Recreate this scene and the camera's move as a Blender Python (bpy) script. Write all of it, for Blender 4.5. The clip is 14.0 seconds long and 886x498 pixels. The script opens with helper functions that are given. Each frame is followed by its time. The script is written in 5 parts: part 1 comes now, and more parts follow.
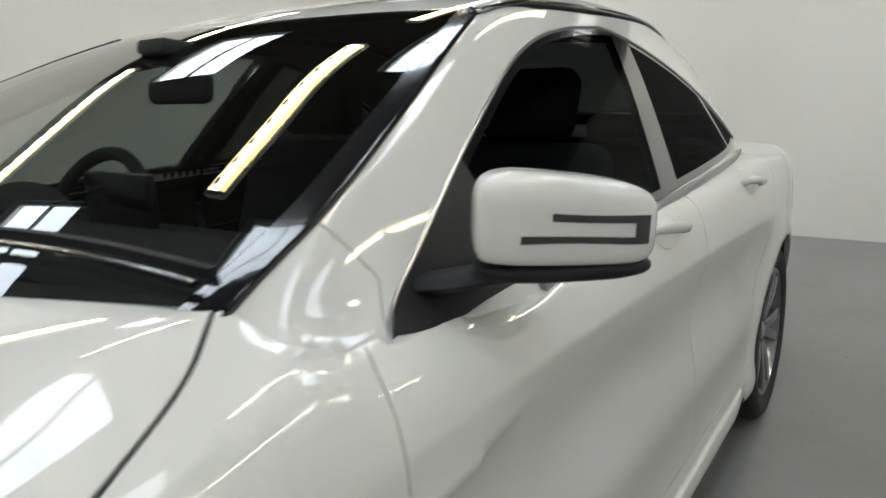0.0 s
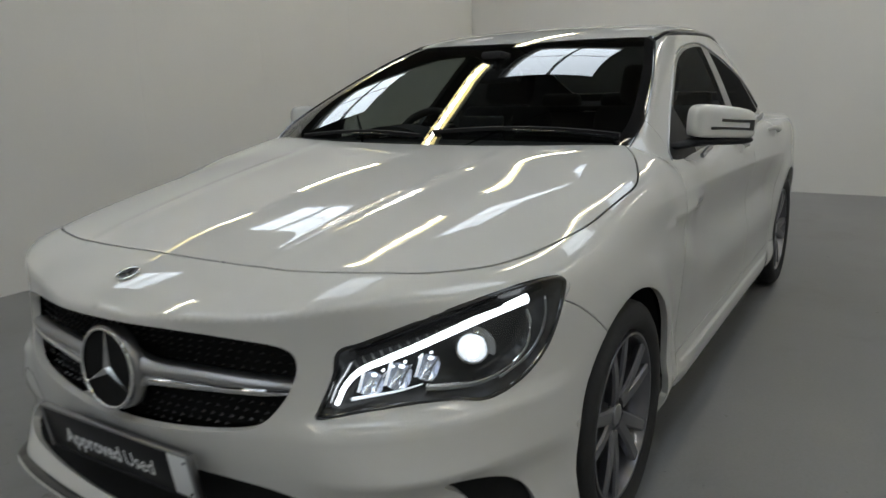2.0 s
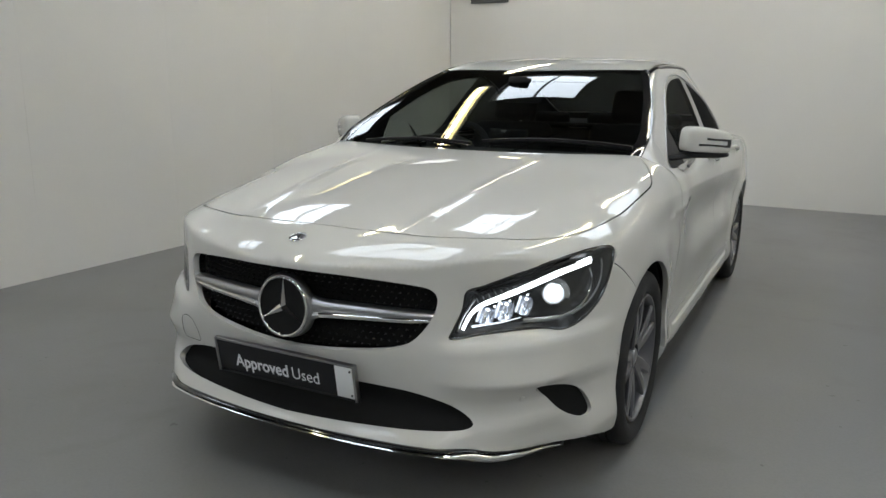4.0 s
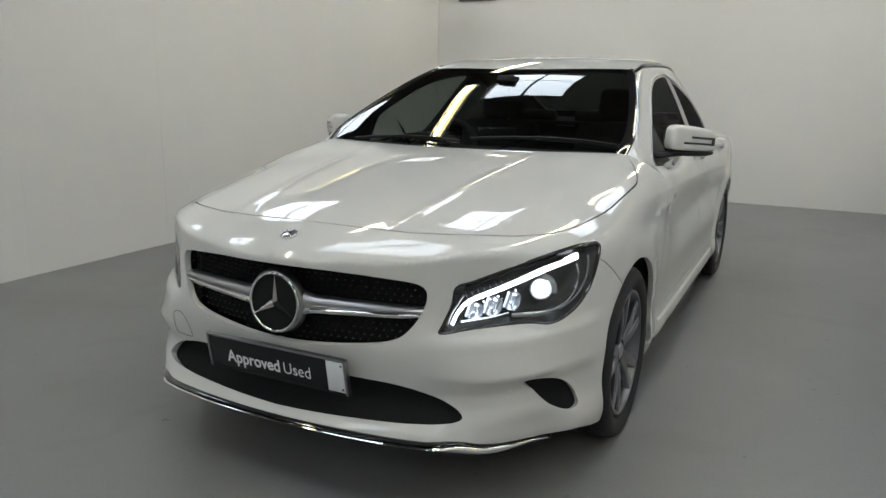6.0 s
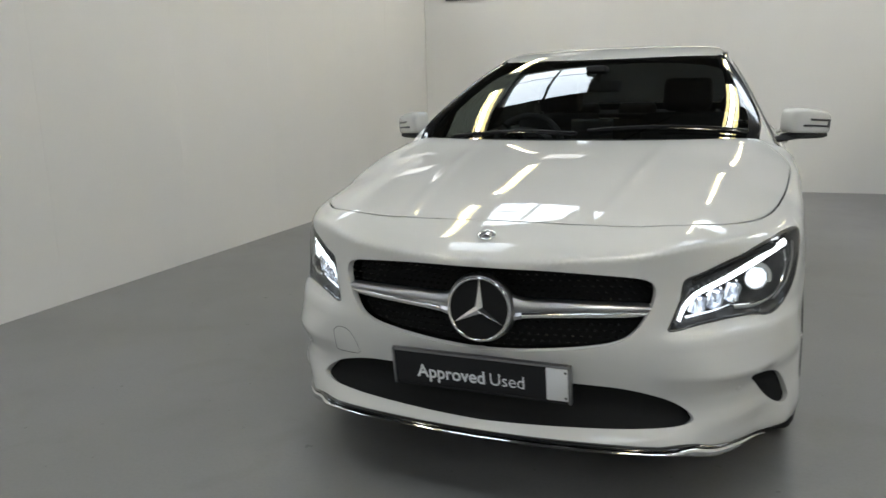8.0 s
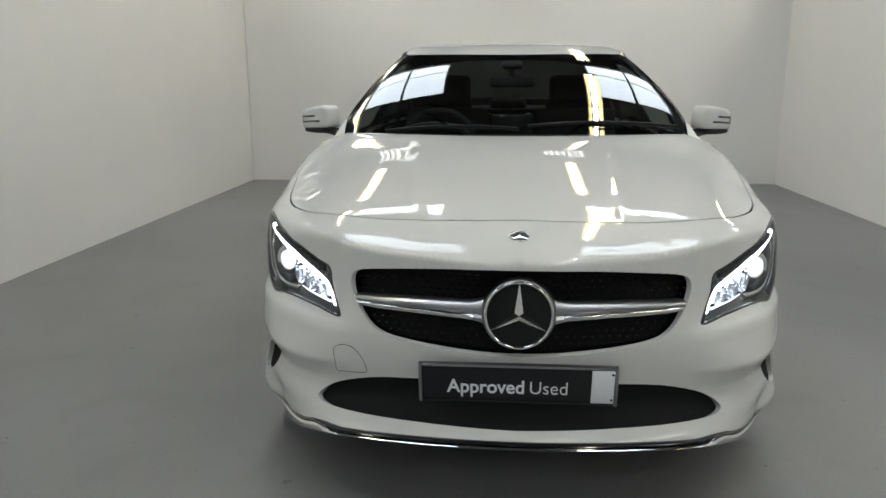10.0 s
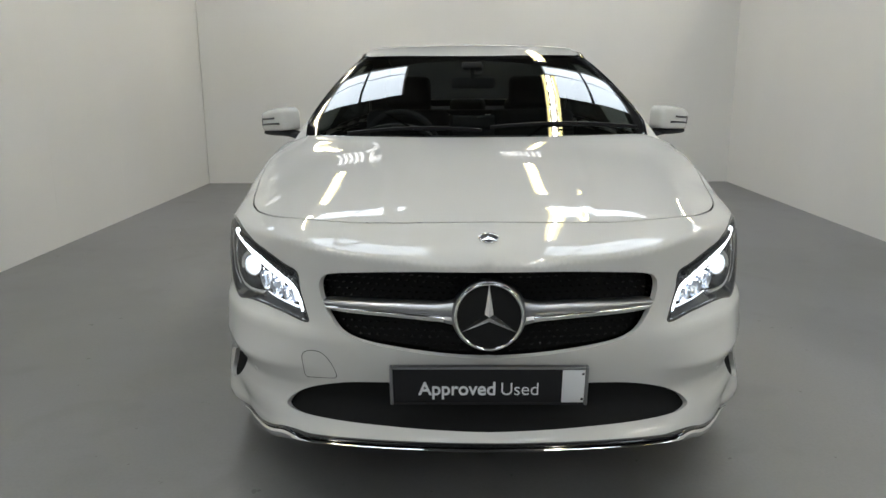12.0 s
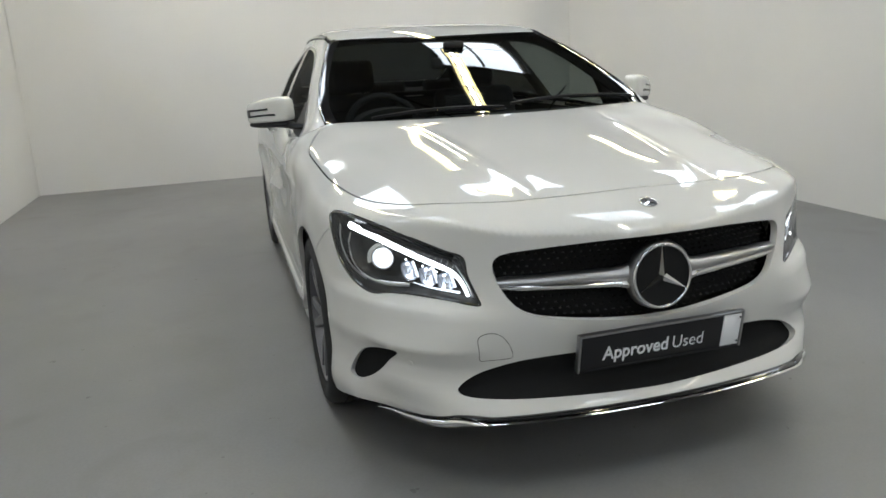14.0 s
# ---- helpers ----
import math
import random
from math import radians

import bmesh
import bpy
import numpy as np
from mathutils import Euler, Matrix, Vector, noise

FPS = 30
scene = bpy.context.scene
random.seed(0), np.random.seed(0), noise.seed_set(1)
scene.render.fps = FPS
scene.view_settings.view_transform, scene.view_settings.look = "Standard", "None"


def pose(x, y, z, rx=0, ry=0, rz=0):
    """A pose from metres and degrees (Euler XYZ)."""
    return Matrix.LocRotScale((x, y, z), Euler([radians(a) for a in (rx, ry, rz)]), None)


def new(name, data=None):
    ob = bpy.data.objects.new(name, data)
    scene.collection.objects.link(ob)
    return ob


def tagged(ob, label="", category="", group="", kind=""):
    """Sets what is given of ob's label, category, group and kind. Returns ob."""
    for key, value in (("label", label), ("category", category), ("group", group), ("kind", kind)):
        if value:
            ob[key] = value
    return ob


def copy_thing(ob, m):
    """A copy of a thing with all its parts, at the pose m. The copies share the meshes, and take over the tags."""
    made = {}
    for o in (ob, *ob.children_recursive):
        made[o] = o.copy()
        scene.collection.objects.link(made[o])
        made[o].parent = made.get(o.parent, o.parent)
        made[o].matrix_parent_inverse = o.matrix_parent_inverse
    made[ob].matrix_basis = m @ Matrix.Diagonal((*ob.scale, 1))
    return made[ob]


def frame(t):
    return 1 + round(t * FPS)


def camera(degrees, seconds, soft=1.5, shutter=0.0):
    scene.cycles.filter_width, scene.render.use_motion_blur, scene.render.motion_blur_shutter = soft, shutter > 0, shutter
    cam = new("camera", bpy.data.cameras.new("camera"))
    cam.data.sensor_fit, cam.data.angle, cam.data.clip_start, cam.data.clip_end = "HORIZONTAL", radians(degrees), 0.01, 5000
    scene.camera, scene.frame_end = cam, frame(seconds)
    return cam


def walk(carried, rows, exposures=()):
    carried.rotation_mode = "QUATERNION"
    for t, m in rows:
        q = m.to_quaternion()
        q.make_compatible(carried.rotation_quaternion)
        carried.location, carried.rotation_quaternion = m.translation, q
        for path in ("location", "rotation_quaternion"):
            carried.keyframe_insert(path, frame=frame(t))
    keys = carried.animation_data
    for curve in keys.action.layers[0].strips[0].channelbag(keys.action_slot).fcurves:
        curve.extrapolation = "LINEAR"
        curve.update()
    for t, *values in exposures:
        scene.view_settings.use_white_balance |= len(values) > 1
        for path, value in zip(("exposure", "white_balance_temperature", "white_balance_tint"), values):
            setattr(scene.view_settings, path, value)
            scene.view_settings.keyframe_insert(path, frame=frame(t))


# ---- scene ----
LENS = 61.966
cam = camera(LENS, 14.0, soft=1.5, shutter=0.3)
PATH = [
    (0.0, 1.2688, 0.8669, 1.205, 77.655, 1.517, 32.727),
    (0.5, 1.3144, 0.4212, 1.2101, 77.12, 0.163, 33.11),
    (1.0, 1.3896, -0.0164, 1.2128, 76.596, 0.275, 33.152),
    (1.5, 1.431, -0.4467, 1.2164, 76.844, 1.151, 32.739),
    (2.0, 1.4378, -0.8851, 1.2241, 76.765, 1.656, 31.887),
    (2.5, 1.4391, -1.2448, 1.2372, 77.097, 1.494, 31.066),
    (3.0, 1.3889, -1.5187, 1.2544, 77.37, 0.601, 29.718),
    (5.5, 1.4099, -1.6762, 1.273, 77.377, -0.758, 26.859),
    (6.0, 1.4093, -1.6758, 1.2733, 77.284, -0.694, 26.848),
    (6.5, 1.4079, -1.6748, 1.2741, 77.201, -0.299, 26.782),
    (7.0, 1.3454, -1.7022, 1.2659, 76.55, -0.08, 26.842),
    (7.5, 0.9751, -1.8196, 1.2509, 76.581, 0.885, 22.423),
    (8.0, 0.6432, -1.8694, 1.2306, 77.608, 1.402, 21.437),
    (10.5, -0.0896, -1.8608, 1.2328, 76.896, 0.26, 1.773),
    (11.0, -0.0877, -1.8595, 1.234, 77.018, 0.443, 1.442),
    (11.5, -0.0889, -1.8589, 1.2347, 77.003, 0.346, 1.111),
    (12.0, -0.0891, -1.8566, 1.2351, 76.996, 0.337, 0.896),
    (12.5, -0.1094, -1.8476, 1.2351, 76.766, 0.436, 0.427),
    (13.0, -0.3606, -1.8557, 1.2342, 76.17, -1.188, -2.752),
    (13.5, -0.7625, -1.8371, 1.2405, 76.354, -0.848, -7.767),
    (14.0, -1.1266, -1.7212, 1.2421, 75.407, 2.784, -16.73),
]
EXPOSURE = [(0.0, 0.25), (0.5, 0.02), (1.0, -0.34), (1.5, -0.55), (2.0, -0.5), (2.5, -0.38), (3.0, -0.21), (5.5, -0.05), (6.5, -0.02), (7.5, 0.08), (11.0, 0.10), (13.0, 0.18), (14.0, 0.31)]
walk(cam, [(t, pose(x, y, z, rx, ry, rz)) for t, x, y, z, rx, ry, rz in PATH], EXPOSURE)

# ---- light: roof windows of an overcast blue-white day, and tube lamps ----
SKY, TUBE = 34.5, 36.5
scene.view_settings.exposure = 0.0
world = bpy.data.worlds.new("world")
scene.world = world
world.use_nodes = True
wn = world.node_tree
sky = wn.nodes.new("ShaderNodeTexSky")
sky.sky_type, sky.sun_disc, sky.sun_elevation, sky.sun_rotation = "NISHITA", False, radians(38), radians(120)
wn.links.new(sky.outputs[0], wn.nodes["Background"].inputs[0])
wn.nodes["Background"].inputs[1].default_value = 0.08


# ---- materials ----
def material(name, colour, rough=0.5, metal=0.0, coat=0.0, emit=0.0, grain=0.0, scale=40.0, relief=0.0, spots=0.0, spot_scale=1.5, tint=None, ior=1.5):
    """A surface whose colour varies at two scales, with fine relief."""
    m = bpy.data.materials.new(name)
    m.use_nodes = True
    n, l = m.node_tree.nodes, m.node_tree.links
    b = n["Principled BSDF"]
    b.inputs["Base Color"].default_value = (*colour, 1)
    b.inputs["Roughness"].default_value, b.inputs["Metallic"].default_value = rough, metal
    b.inputs["IOR"].default_value = ior
    if coat == 1.0:
        b.inputs["Specular IOR Level"].default_value = 0.0
    b.inputs["Coat IOR"].default_value = 1.52
    b.inputs["Coat Weight"].default_value, b.inputs["Coat Roughness"].default_value = coat, 0.015
    if emit:
        b.inputs["Emission Color"].default_value, b.inputs["Emission Strength"].default_value = (*(tint or colour), 1), emit
    if grain or spots or relief:
        where = n.new("ShaderNodeTexCoord")
        fine, wide = n.new("ShaderNodeTexNoise"), n.new("ShaderNodeTexNoise")
        fine.inputs["Scale"].default_value, fine.inputs["Detail"].default_value = scale, 6
        wide.inputs["Scale"].default_value, wide.inputs["Detail"].default_value = spot_scale, 5
        for t in (fine, wide):
            l.new(where.outputs["Object"], t.inputs["Vector"])
        mix = n.new("ShaderNodeMix")
        mix.data_type = "RGBA"
        two = n.new("ShaderNodeMath")
        two.operation = "MULTIPLY_ADD"
        l.new(fine.outputs["Fac"], two.inputs[0])
        two.inputs[1].default_value = grain
        far = n.new("ShaderNodeMapRange")
        far.inputs["From Min"].default_value, far.inputs["From Max"].default_value = 0.35, 0.7
        far.inputs["To Max"].default_value = spots
        l.new(wide.outputs["Fac"], far.inputs["Value"])
        l.new(far.outputs[0], two.inputs[2])
        l.new(two.outputs[0], mix.inputs[0])
        mix.inputs[6].default_value, mix.inputs[7].default_value = (*colour, 1), (*[c * 0.45 for c in colour], 1)
        l.new(mix.outputs[2], b.inputs["Base Color"])
        if not metal:
            r = n.new("ShaderNodeMapRange")
            r.inputs["To Min"].default_value, r.inputs["To Max"].default_value = rough * 0.85, min(1, rough * 1.3)
            l.new(wide.outputs["Fac"], r.inputs["Value"])
            l.new(r.outputs[0], b.inputs["Roughness"])
        if relief:
            k = n.new("ShaderNodeBump")
            k.inputs["Strength"].default_value, k.inputs["Distance"].default_value = relief, 0.004
            l.new(fine.outputs["Fac"], k.inputs["Height"])
            l.new(k.outputs[0], b.inputs["Normal"])
    return m


def worn_floor():
    """Grey floor paint with olive smears, scuffs and a fine grain."""
    m = material("grey_floor_paint", (0.196, 0.195, 0.196), 0.44)
    n, l = m.node_tree.nodes, m.node_tree.links
    b, where = n["Principled BSDF"], n.new("ShaderNodeTexCoord")
    last = None
    for scale, detail, bend, lo, hi, colour, most in ((0.40, 6, 0.4, 0.40, 0.68, (0.160, 0.157, 0.143), 0.65), (3.1, 9, 0.5, 0.56, 0.72, (0.140, 0.136, 0.128), 0.40), (0.9, 7, 0.3, 0.50, 0.72, (0.235, 0.233, 0.230), 0.45), (85, 3, 0.0, 0.40, 0.75, (0.145, 0.145, 0.143), 0.30), (19, 2, 0.0, 0.735, 0.76, (0.075, 0.074, 0.070), 0.55)):
        noise, span, mix = n.new("ShaderNodeTexNoise"), n.new("ShaderNodeMapRange"), n.new("ShaderNodeMix")
        noise.inputs["Scale"].default_value, noise.inputs["Detail"].default_value, noise.inputs["Distortion"].default_value = scale, detail, bend
        span.inputs["From Min"].default_value, span.inputs["From Max"].default_value, span.inputs["To Max"].default_value = lo, hi, most
        mix.data_type = "RGBA"
        l.new(where.outputs["Object"], noise.inputs["Vector"])
        l.new(noise.outputs["Fac"], span.inputs["Value"])
        l.new(span.outputs[0], mix.inputs[0])
        mix.inputs[6].default_value, mix.inputs[7].default_value = (0.196, 0.195, 0.196, 1), (*colour, 1)
        if last is not None:
            l.new(last.outputs[2], mix.inputs[6])
        else:
            gloss = n.new("ShaderNodeMapRange")
            gloss.inputs["To Min"].default_value, gloss.inputs["To Max"].default_value = 0.30, 0.62
            l.new(noise.outputs["Fac"], gloss.inputs["Value"])
            l.new(gloss.outputs[0], b.inputs["Roughness"])
        last = mix
    l.new(last.outputs[2], b.inputs["Base Color"])
    return m


def glass(name, tint, gloss=1.0, facing=0.075):
    """A thin tinted pane: see-through, with a mirror that grows towards grazing angles."""
    m = bpy.data.materials.new(name)
    m.use_nodes = True
    n, l = m.node_tree.nodes, m.node_tree.links
    n.remove(n["Principled BSDF"])
    clear, shine, mix = n.new("ShaderNodeBsdfTransparent"), n.new("ShaderNodeBsdfGlossy"), n.new("ShaderNodeMixShader")
    edge, power, fres = n.new("ShaderNodeLayerWeight"), n.new("ShaderNodeMath"), n.new("ShaderNodeMath")
    clear.inputs[0].default_value = (*tint, 1)
    shine.inputs["Color"].default_value, shine.inputs["Roughness"].default_value = (gloss, gloss, gloss, 1), 0.0
    edge.inputs["Blend"].default_value = 0.5
    power.operation, power.inputs[1].default_value = "POWER", 5.0
    fres.operation, fres.inputs[1].default_value, fres.inputs[2].default_value = "MULTIPLY_ADD", 0.92, facing
    l.new(edge.outputs["Facing"], power.inputs[0])
    l.new(power.outputs[0], fres.inputs[0])
    l.new(fres.outputs[0], mix.inputs[0])
    l.new(clear.outputs[0], mix.inputs[1])
    l.new(shine.outputs[0], mix.inputs[2])
    l.new(mix.outputs[0], n["Material Output"].inputs[0])
    return m


PAINT = material("white_car_paint", (0.578, 0.574, 0.546), 0.38, 0.0, 1.0, grain=0.02, scale=900, spots=0.015, spot_scale=3)
CLEAR = glass("windscreen_glass", (0.44, 0.48, 0.465))
PRIVACY = glass("dark_rear_glass", (0.06, 0.064, 0.064), 0.06, 0.05)
DARK_GLASS = glass("tinted_side_glass", (0.48, 0.52, 0.50), 0.09, 0.05)
LENS_GLASS = glass("lamp_cover_glass", (0.93, 0.95, 0.96), 0.6, 0.045)
GLOSS_BLACK = material("gloss_black_trim", (0.008, 0.008, 0.009), 0.12, 0, 0.6)
BLACK = material("black_moulded_plastic", (0.013, 0.013, 0.014), 0.48, grain=0.25, scale=260, relief=0.05, ior=1.3)
VOID = material("black_hollow", (0.018, 0.018, 0.018), 0.8, grain=0.2, scale=60, ior=1.08)
STUD = material("grille_stud", (0.15, 0.15, 0.15), 0.24, 0.9, grain=0.2, scale=300)
MESH = material("black_grille_mesh", (0.024, 0.024, 0.024), 0.22, grain=0.2, scale=300, ior=1.28)
CHROME = material("polished_chrome", (0.78, 0.78, 0.77), 0.06, 1.0)
SATIN = material("satin_silver", (0.34, 0.34, 0.345), 0.28, 1.0, grain=0.05, scale=500)
BAR = material("brushed_silver_bar", (0.42, 0.42, 0.425), 0.33, 1.0, grain=0.06, scale=500)
ALLOY = material("dark_grey_alloy", (0.16, 0.16, 0.175), 0.30, 0.85, 0.4, grain=0.12, scale=120)
RUBBER = material("tyre_rubber", (0.014, 0.014, 0.014), 0.72, grain=0.35, scale=90, relief=0.2)
BRAKE = material("brake_disc_steel", (0.25, 0.24, 0.23), 0.4, 0.9, grain=0.2, scale=60)
CABIN = material("charcoal_cabin_plastic", (0.024, 0.024, 0.025), 0.7, grain=0.3, scale=300, relief=0.2, ior=1.25)
CLOTH = material("black_seat_cloth", (0.022, 0.022, 0.023), 0.9, ior=1.2, grain=0.4, scale=420, relief=0.3)
LED = material("white_led", (0.9, 0.95, 1.0), 0.3, emit=6.0, tint=(0.90, 0.95, 1.0))
# edge streaks and reflectors are no lamps: emission paints the light they catch
EDGE_GLOW = material("white_edge_glow", (0.9, 0.95, 1.0), 0.3, emit=0.9, tint=(0.86, 0.92, 1.0))
LED_GLOW = material("lit_reflector", (0.7, 0.73, 0.8), 0.16, 0.95, emit=0.09, tint=(0.80, 0.88, 1.0))
LED_SOFT = material("white_led_reflector", (0.8, 0.84, 0.9), 0.2, emit=1.3, tint=(0.86, 0.92, 1.0))
PLATE = material("black_show_plate", (0.018, 0.018, 0.019), 0.3, grain=0.1, scale=200, ior=1.25)
PRINT = material("white_print", (0.75, 0.76, 0.77), 0.5, grain=0.05, scale=300)
WALL = material("white_wall_paint", (0.715, 0.703, 0.676), 0.62, grain=0.05, scale=55, relief=0.10, spots=0.09, spot_scale=0.5)
FLOOR = worn_floor()
VENT = material("grey_vent_metal", (0.10, 0.10, 0.10), 0.6, grain=0.3, scale=30)
ROOFING = material("dark_roof_sheet", (0.05, 0.05, 0.05), 0.7, grain=0.2, scale=12, spots=0.2)
STEEL = material("white_painted_steel", (0.5, 0.5, 0.48), 0.5, grain=0.1, scale=60)
WHITE_TUBE = material("white_lamp_tube", (1, 1, 1), 0.5, emit=TUBE, tint=(0.985, 0.98, 1.0))
LOUVRE = material("lit_louvre", (0.9, 0.9, 0.9), 0.5, emit=TUBE * 0.055, tint=(1.0, 0.99, 0.96))
# yellow-lit reflector sides of the lamp, their reflected light given as emission
WARM_PANEL = material("yellow_lit_panel", (1, 0.9, 0.5), 0.5, emit=TUBE * 0.22, tint=(1.0, 0.83, 0.34))


# ---- building blocks ----
def mesh_of(name, verts, faces, mat, normals=None, smooth=True):
    me = bpy.data.meshes.new(name)
    me.from_pydata([tuple(map(float, v)) for v in verts], [], [tuple(map(int, f)) for f in faces])
    me.materials.append(mat)
    me.polygons.foreach_set("use_smooth", [smooth] * len(me.polygons))
    if normals is not None:
        me.normals_split_custom_set_from_vertices([tuple(map(float, v)) for v in normals])
    me.update()
    return me


def piece(name, me, parent=None, label="", at=None):
    ob = new(name, me)
    if parent is not None:
        ob.parent = parent
    if at is not None:
        ob.matrix_basis = at
    return tagged(ob, label) if label else ob


def part(name, bm, mat, parent=None, label="", smooth=True, at=None, sharp=35):
    me = bpy.data.meshes.new(name)
    bm.normal_update()
    bm.to_mesh(me)
    bm.free()
    me.materials.append(mat)
    me.polygons.foreach_set("use_smooth", [smooth] * len(me.polygons))
    if smooth:
        me.set_sharp_from_angle(angle=radians(sharp))
    return piece(name, me, parent, label, at)


def base(name, at=None, **tags):
    ob = new(name)
    ob.empty_display_size = 0.1
    if at is not None:
        ob.matrix_basis = at
    return tagged(ob, **tags)


def block(bm, size, at=(0, 0, 0), bevel=0.0, segments=2, turn=None):
    """Adds a box with rounded edges to a bmesh."""
    m = Matrix.Translation(at) @ (turn or Matrix()) @ Matrix.Diagonal((*size, 1))
    vs = bmesh.ops.create_cube(bm, size=1, matrix=m)["verts"]
    if bevel:
        es = {e for v in vs for e in v.link_edges}
        bmesh.ops.bevel(bm, geom=list(es), offset=bevel, segments=segments, profile=0.5, affect="EDGES")
    return bm


def box(size, at=(0, 0, 0), bevel=0.0, segments=2, turn=None):
    return block(bmesh.new(), size, at, bevel, segments, turn)


def smooth_path(points, n=8, closed=False):
    """A Catmull-Rom curve through points."""
    p = np.array(points, float)
    k = len(p)
    get = (lambda i: p[i % k]) if closed else (lambda i: p[i] if 0 <= i < k else (2 * p[0] - p[1] if i < 0 else 2 * p[-1] - p[-2]))
    out = []
    for i in range(k if closed else k - 1):
        a, b, c, d = get(i - 1), get(i), get(i + 1), get(i + 2)
        for t in np.arange(n) / n:
            out.append(0.5 * (2 * b + (c - a) * t + (2 * a - 5 * b + 4 * c - d) * t * t + (3 * b - a - 3 * c + d) * t ** 3))
    if not closed:
        out.append(p[-1])
    return np.array(out)


def sweep(path, section, up=(0, 0, 1), closed=False, scales=None):
    """A bmesh: a closed 2D section carried along a path (side, up), with capped ends."""
    p = np.array(path, float)
    n = len(p)
    bm = bmesh.new()
    rings = []
    for i in range(n):
        a, b = p[(i - 1) % n] if closed or i else p[0], p[(i + 1) % n] if closed or i < n - 1 else p[-1]
        d = (b - a) / (np.linalg.norm(b - a) + 1e-12)
        u = np.array(up[i] if np.ndim(up) == 2 else up, float)
        s = np.cross(d, u)
        s /= np.linalg.norm(s) + 1e-12
        u = np.cross(s, d)
        k = np.ones(2) if scales is None else np.broadcast_to(scales[i], (2,))
        rings.append([bm.verts.new(p[i] + s * q[0] * k[0] + u * q[1] * k[1]) for q in section])
    m = len(section)
    for i in range(n if closed else n - 1):
        r, t = rings[i], rings[(i + 1) % n]
        for j in range(m):
            bm.faces.new((r[j], r[(j + 1) % m], t[(j + 1) % m], t[j]))
    if not closed:
        bm.faces.new(rings[0][::-1]), bm.faces.new(rings[-1])
    bmesh.ops.recalc_face_normals(bm, faces=bm.faces)
    return bm


def circle(r, n=10):
    return [(r * math.cos(2 * math.pi * i / n), r * math.sin(2 * math.pi * i / n)) for i in range(n)]


def lathe(profile, n=48, closed=False):
    """A bmesh turned about the x axis from (radius, x) pairs."""
    bm = bmesh.new()
    rings = [[bm.verts.new((x, r * math.cos(2 * math.pi * i / n), r * math.sin(2 * math.pi * i / n))) for i in range(n)] for r, x in profile]
    k = len(rings)
    for a in range(k if closed else k - 1):
        r, t = rings[a], rings[(a + 1) % k]
        for i in range(n):
            bm.faces.new((r[i], r[(i + 1) % n], t[(i + 1) % n], t[i]))
    bmesh.ops.recalc_face_normals(bm, faces=bm.faces)
    return bm


# ---- the bay: floor, three partition walls, the hall's roof ----
WEST, EAST, NORTH, TALL, ROOF_Z = -3.10, 3.20, 7.10, 2.65, 4.6


def slab(name, lo, hi, mat, label, category, bevel=0.0):
    size, mid = [b - a for a, b in zip(lo, hi)], [(a + b) / 2 for a, b in zip(lo, hi)]
    ob = part(name, box(size, bevel=bevel), mat, smooth=False, at=pose(*mid))
    return tagged(ob, label, category, kind="structure")


slab("floor", (-11, -12, -0.12), (11, 14, 0), FLOOR, "grey painted concrete floor with faint scuffs and stains", "floor")
slab("wall_north", (WEST, NORTH, 0), (EAST, NORTH + 0.12, TALL), WALL, "plain off-white painted partition wall behind the car", "wall")
west = slab("wall_west", (WEST - 0.12, -3.4, 0), (WEST - 0.012, NORTH + 0.12, TALL), WALL, "off-white partition wall with faint upright panel joints", "wall")
for k in range(9):
    y = NORTH - 0.5805 - 1.16 * k
    part("wall_panel", box((0.014, 1.159, TALL), (0.053, y - west.location.y, 0)), WALL, west, smooth=False)
vent = part("wall_vent", box((0.50, 0.03, 0.16), (-2.56, NORTH - 0.012, 2.345), 0.004), VENT, smooth=False)
tagged(vent, "dark rectangular vent high on the off-white wall", "vent")
slab("wall_east", (EAST, -3.2, 0), (EAST + 0.12, NORTH + 0.12, TALL), WALL, "plain off-white painted partition wall", "wall")
for k, (lo, hi) in enumerate((((-11.2, -12, 0), (-11, 14, ROOF_Z)), ((11, -12, 0), (11.2, 14, ROOF_Z)), ((-11, 14, 0), (11, 14.2, ROOF_Z)), ((-11, -12.2, 0), (11, -12, ROOF_Z)))):
    slab("wall_hall_%d" % (k + 1), lo, hi, WALL, "off-white outer wall of the hall", "wall")

# roof of the hall with openings for the roof windows
COLUMNS, LANES = (-5.1, -1.5, 1.8, 5.1), (-9.1, -5.5, -1.9, 1.7, 5.3)
OPEN_X, OPEN_Y = 0.66, 0.76


def roof_sheet():
    xs = sorted({-11.0, 11.0, *[c - OPEN_X for c in COLUMNS], *[c + OPEN_X for c in COLUMNS]})
    ys = sorted({-12.0, 14.0, *[c - OPEN_Y for c in LANES], *[c + OPEN_Y for c in LANES]})
    bm = bmesh.new()
    for a, b in zip(xs, xs[1:]):
        for c, d in zip(ys, ys[1:]):
            if any(abs((a + b) / 2 - q) < 0.01 for q in COLUMNS) and any(abs((c + d) / 2 - q) < 0.01 for q in LANES):
                continue
            block(bm, (b - a, d - c, 0.15), ((a + b) / 2, (c + d) / 2, ROOF_Z + 0.075))
    return bm


tagged(part("ceiling", roof_sheet(), ROOFING, smooth=False), "dark sheet roof of the hall with openings for roof windows", "ceiling", kind="structure")


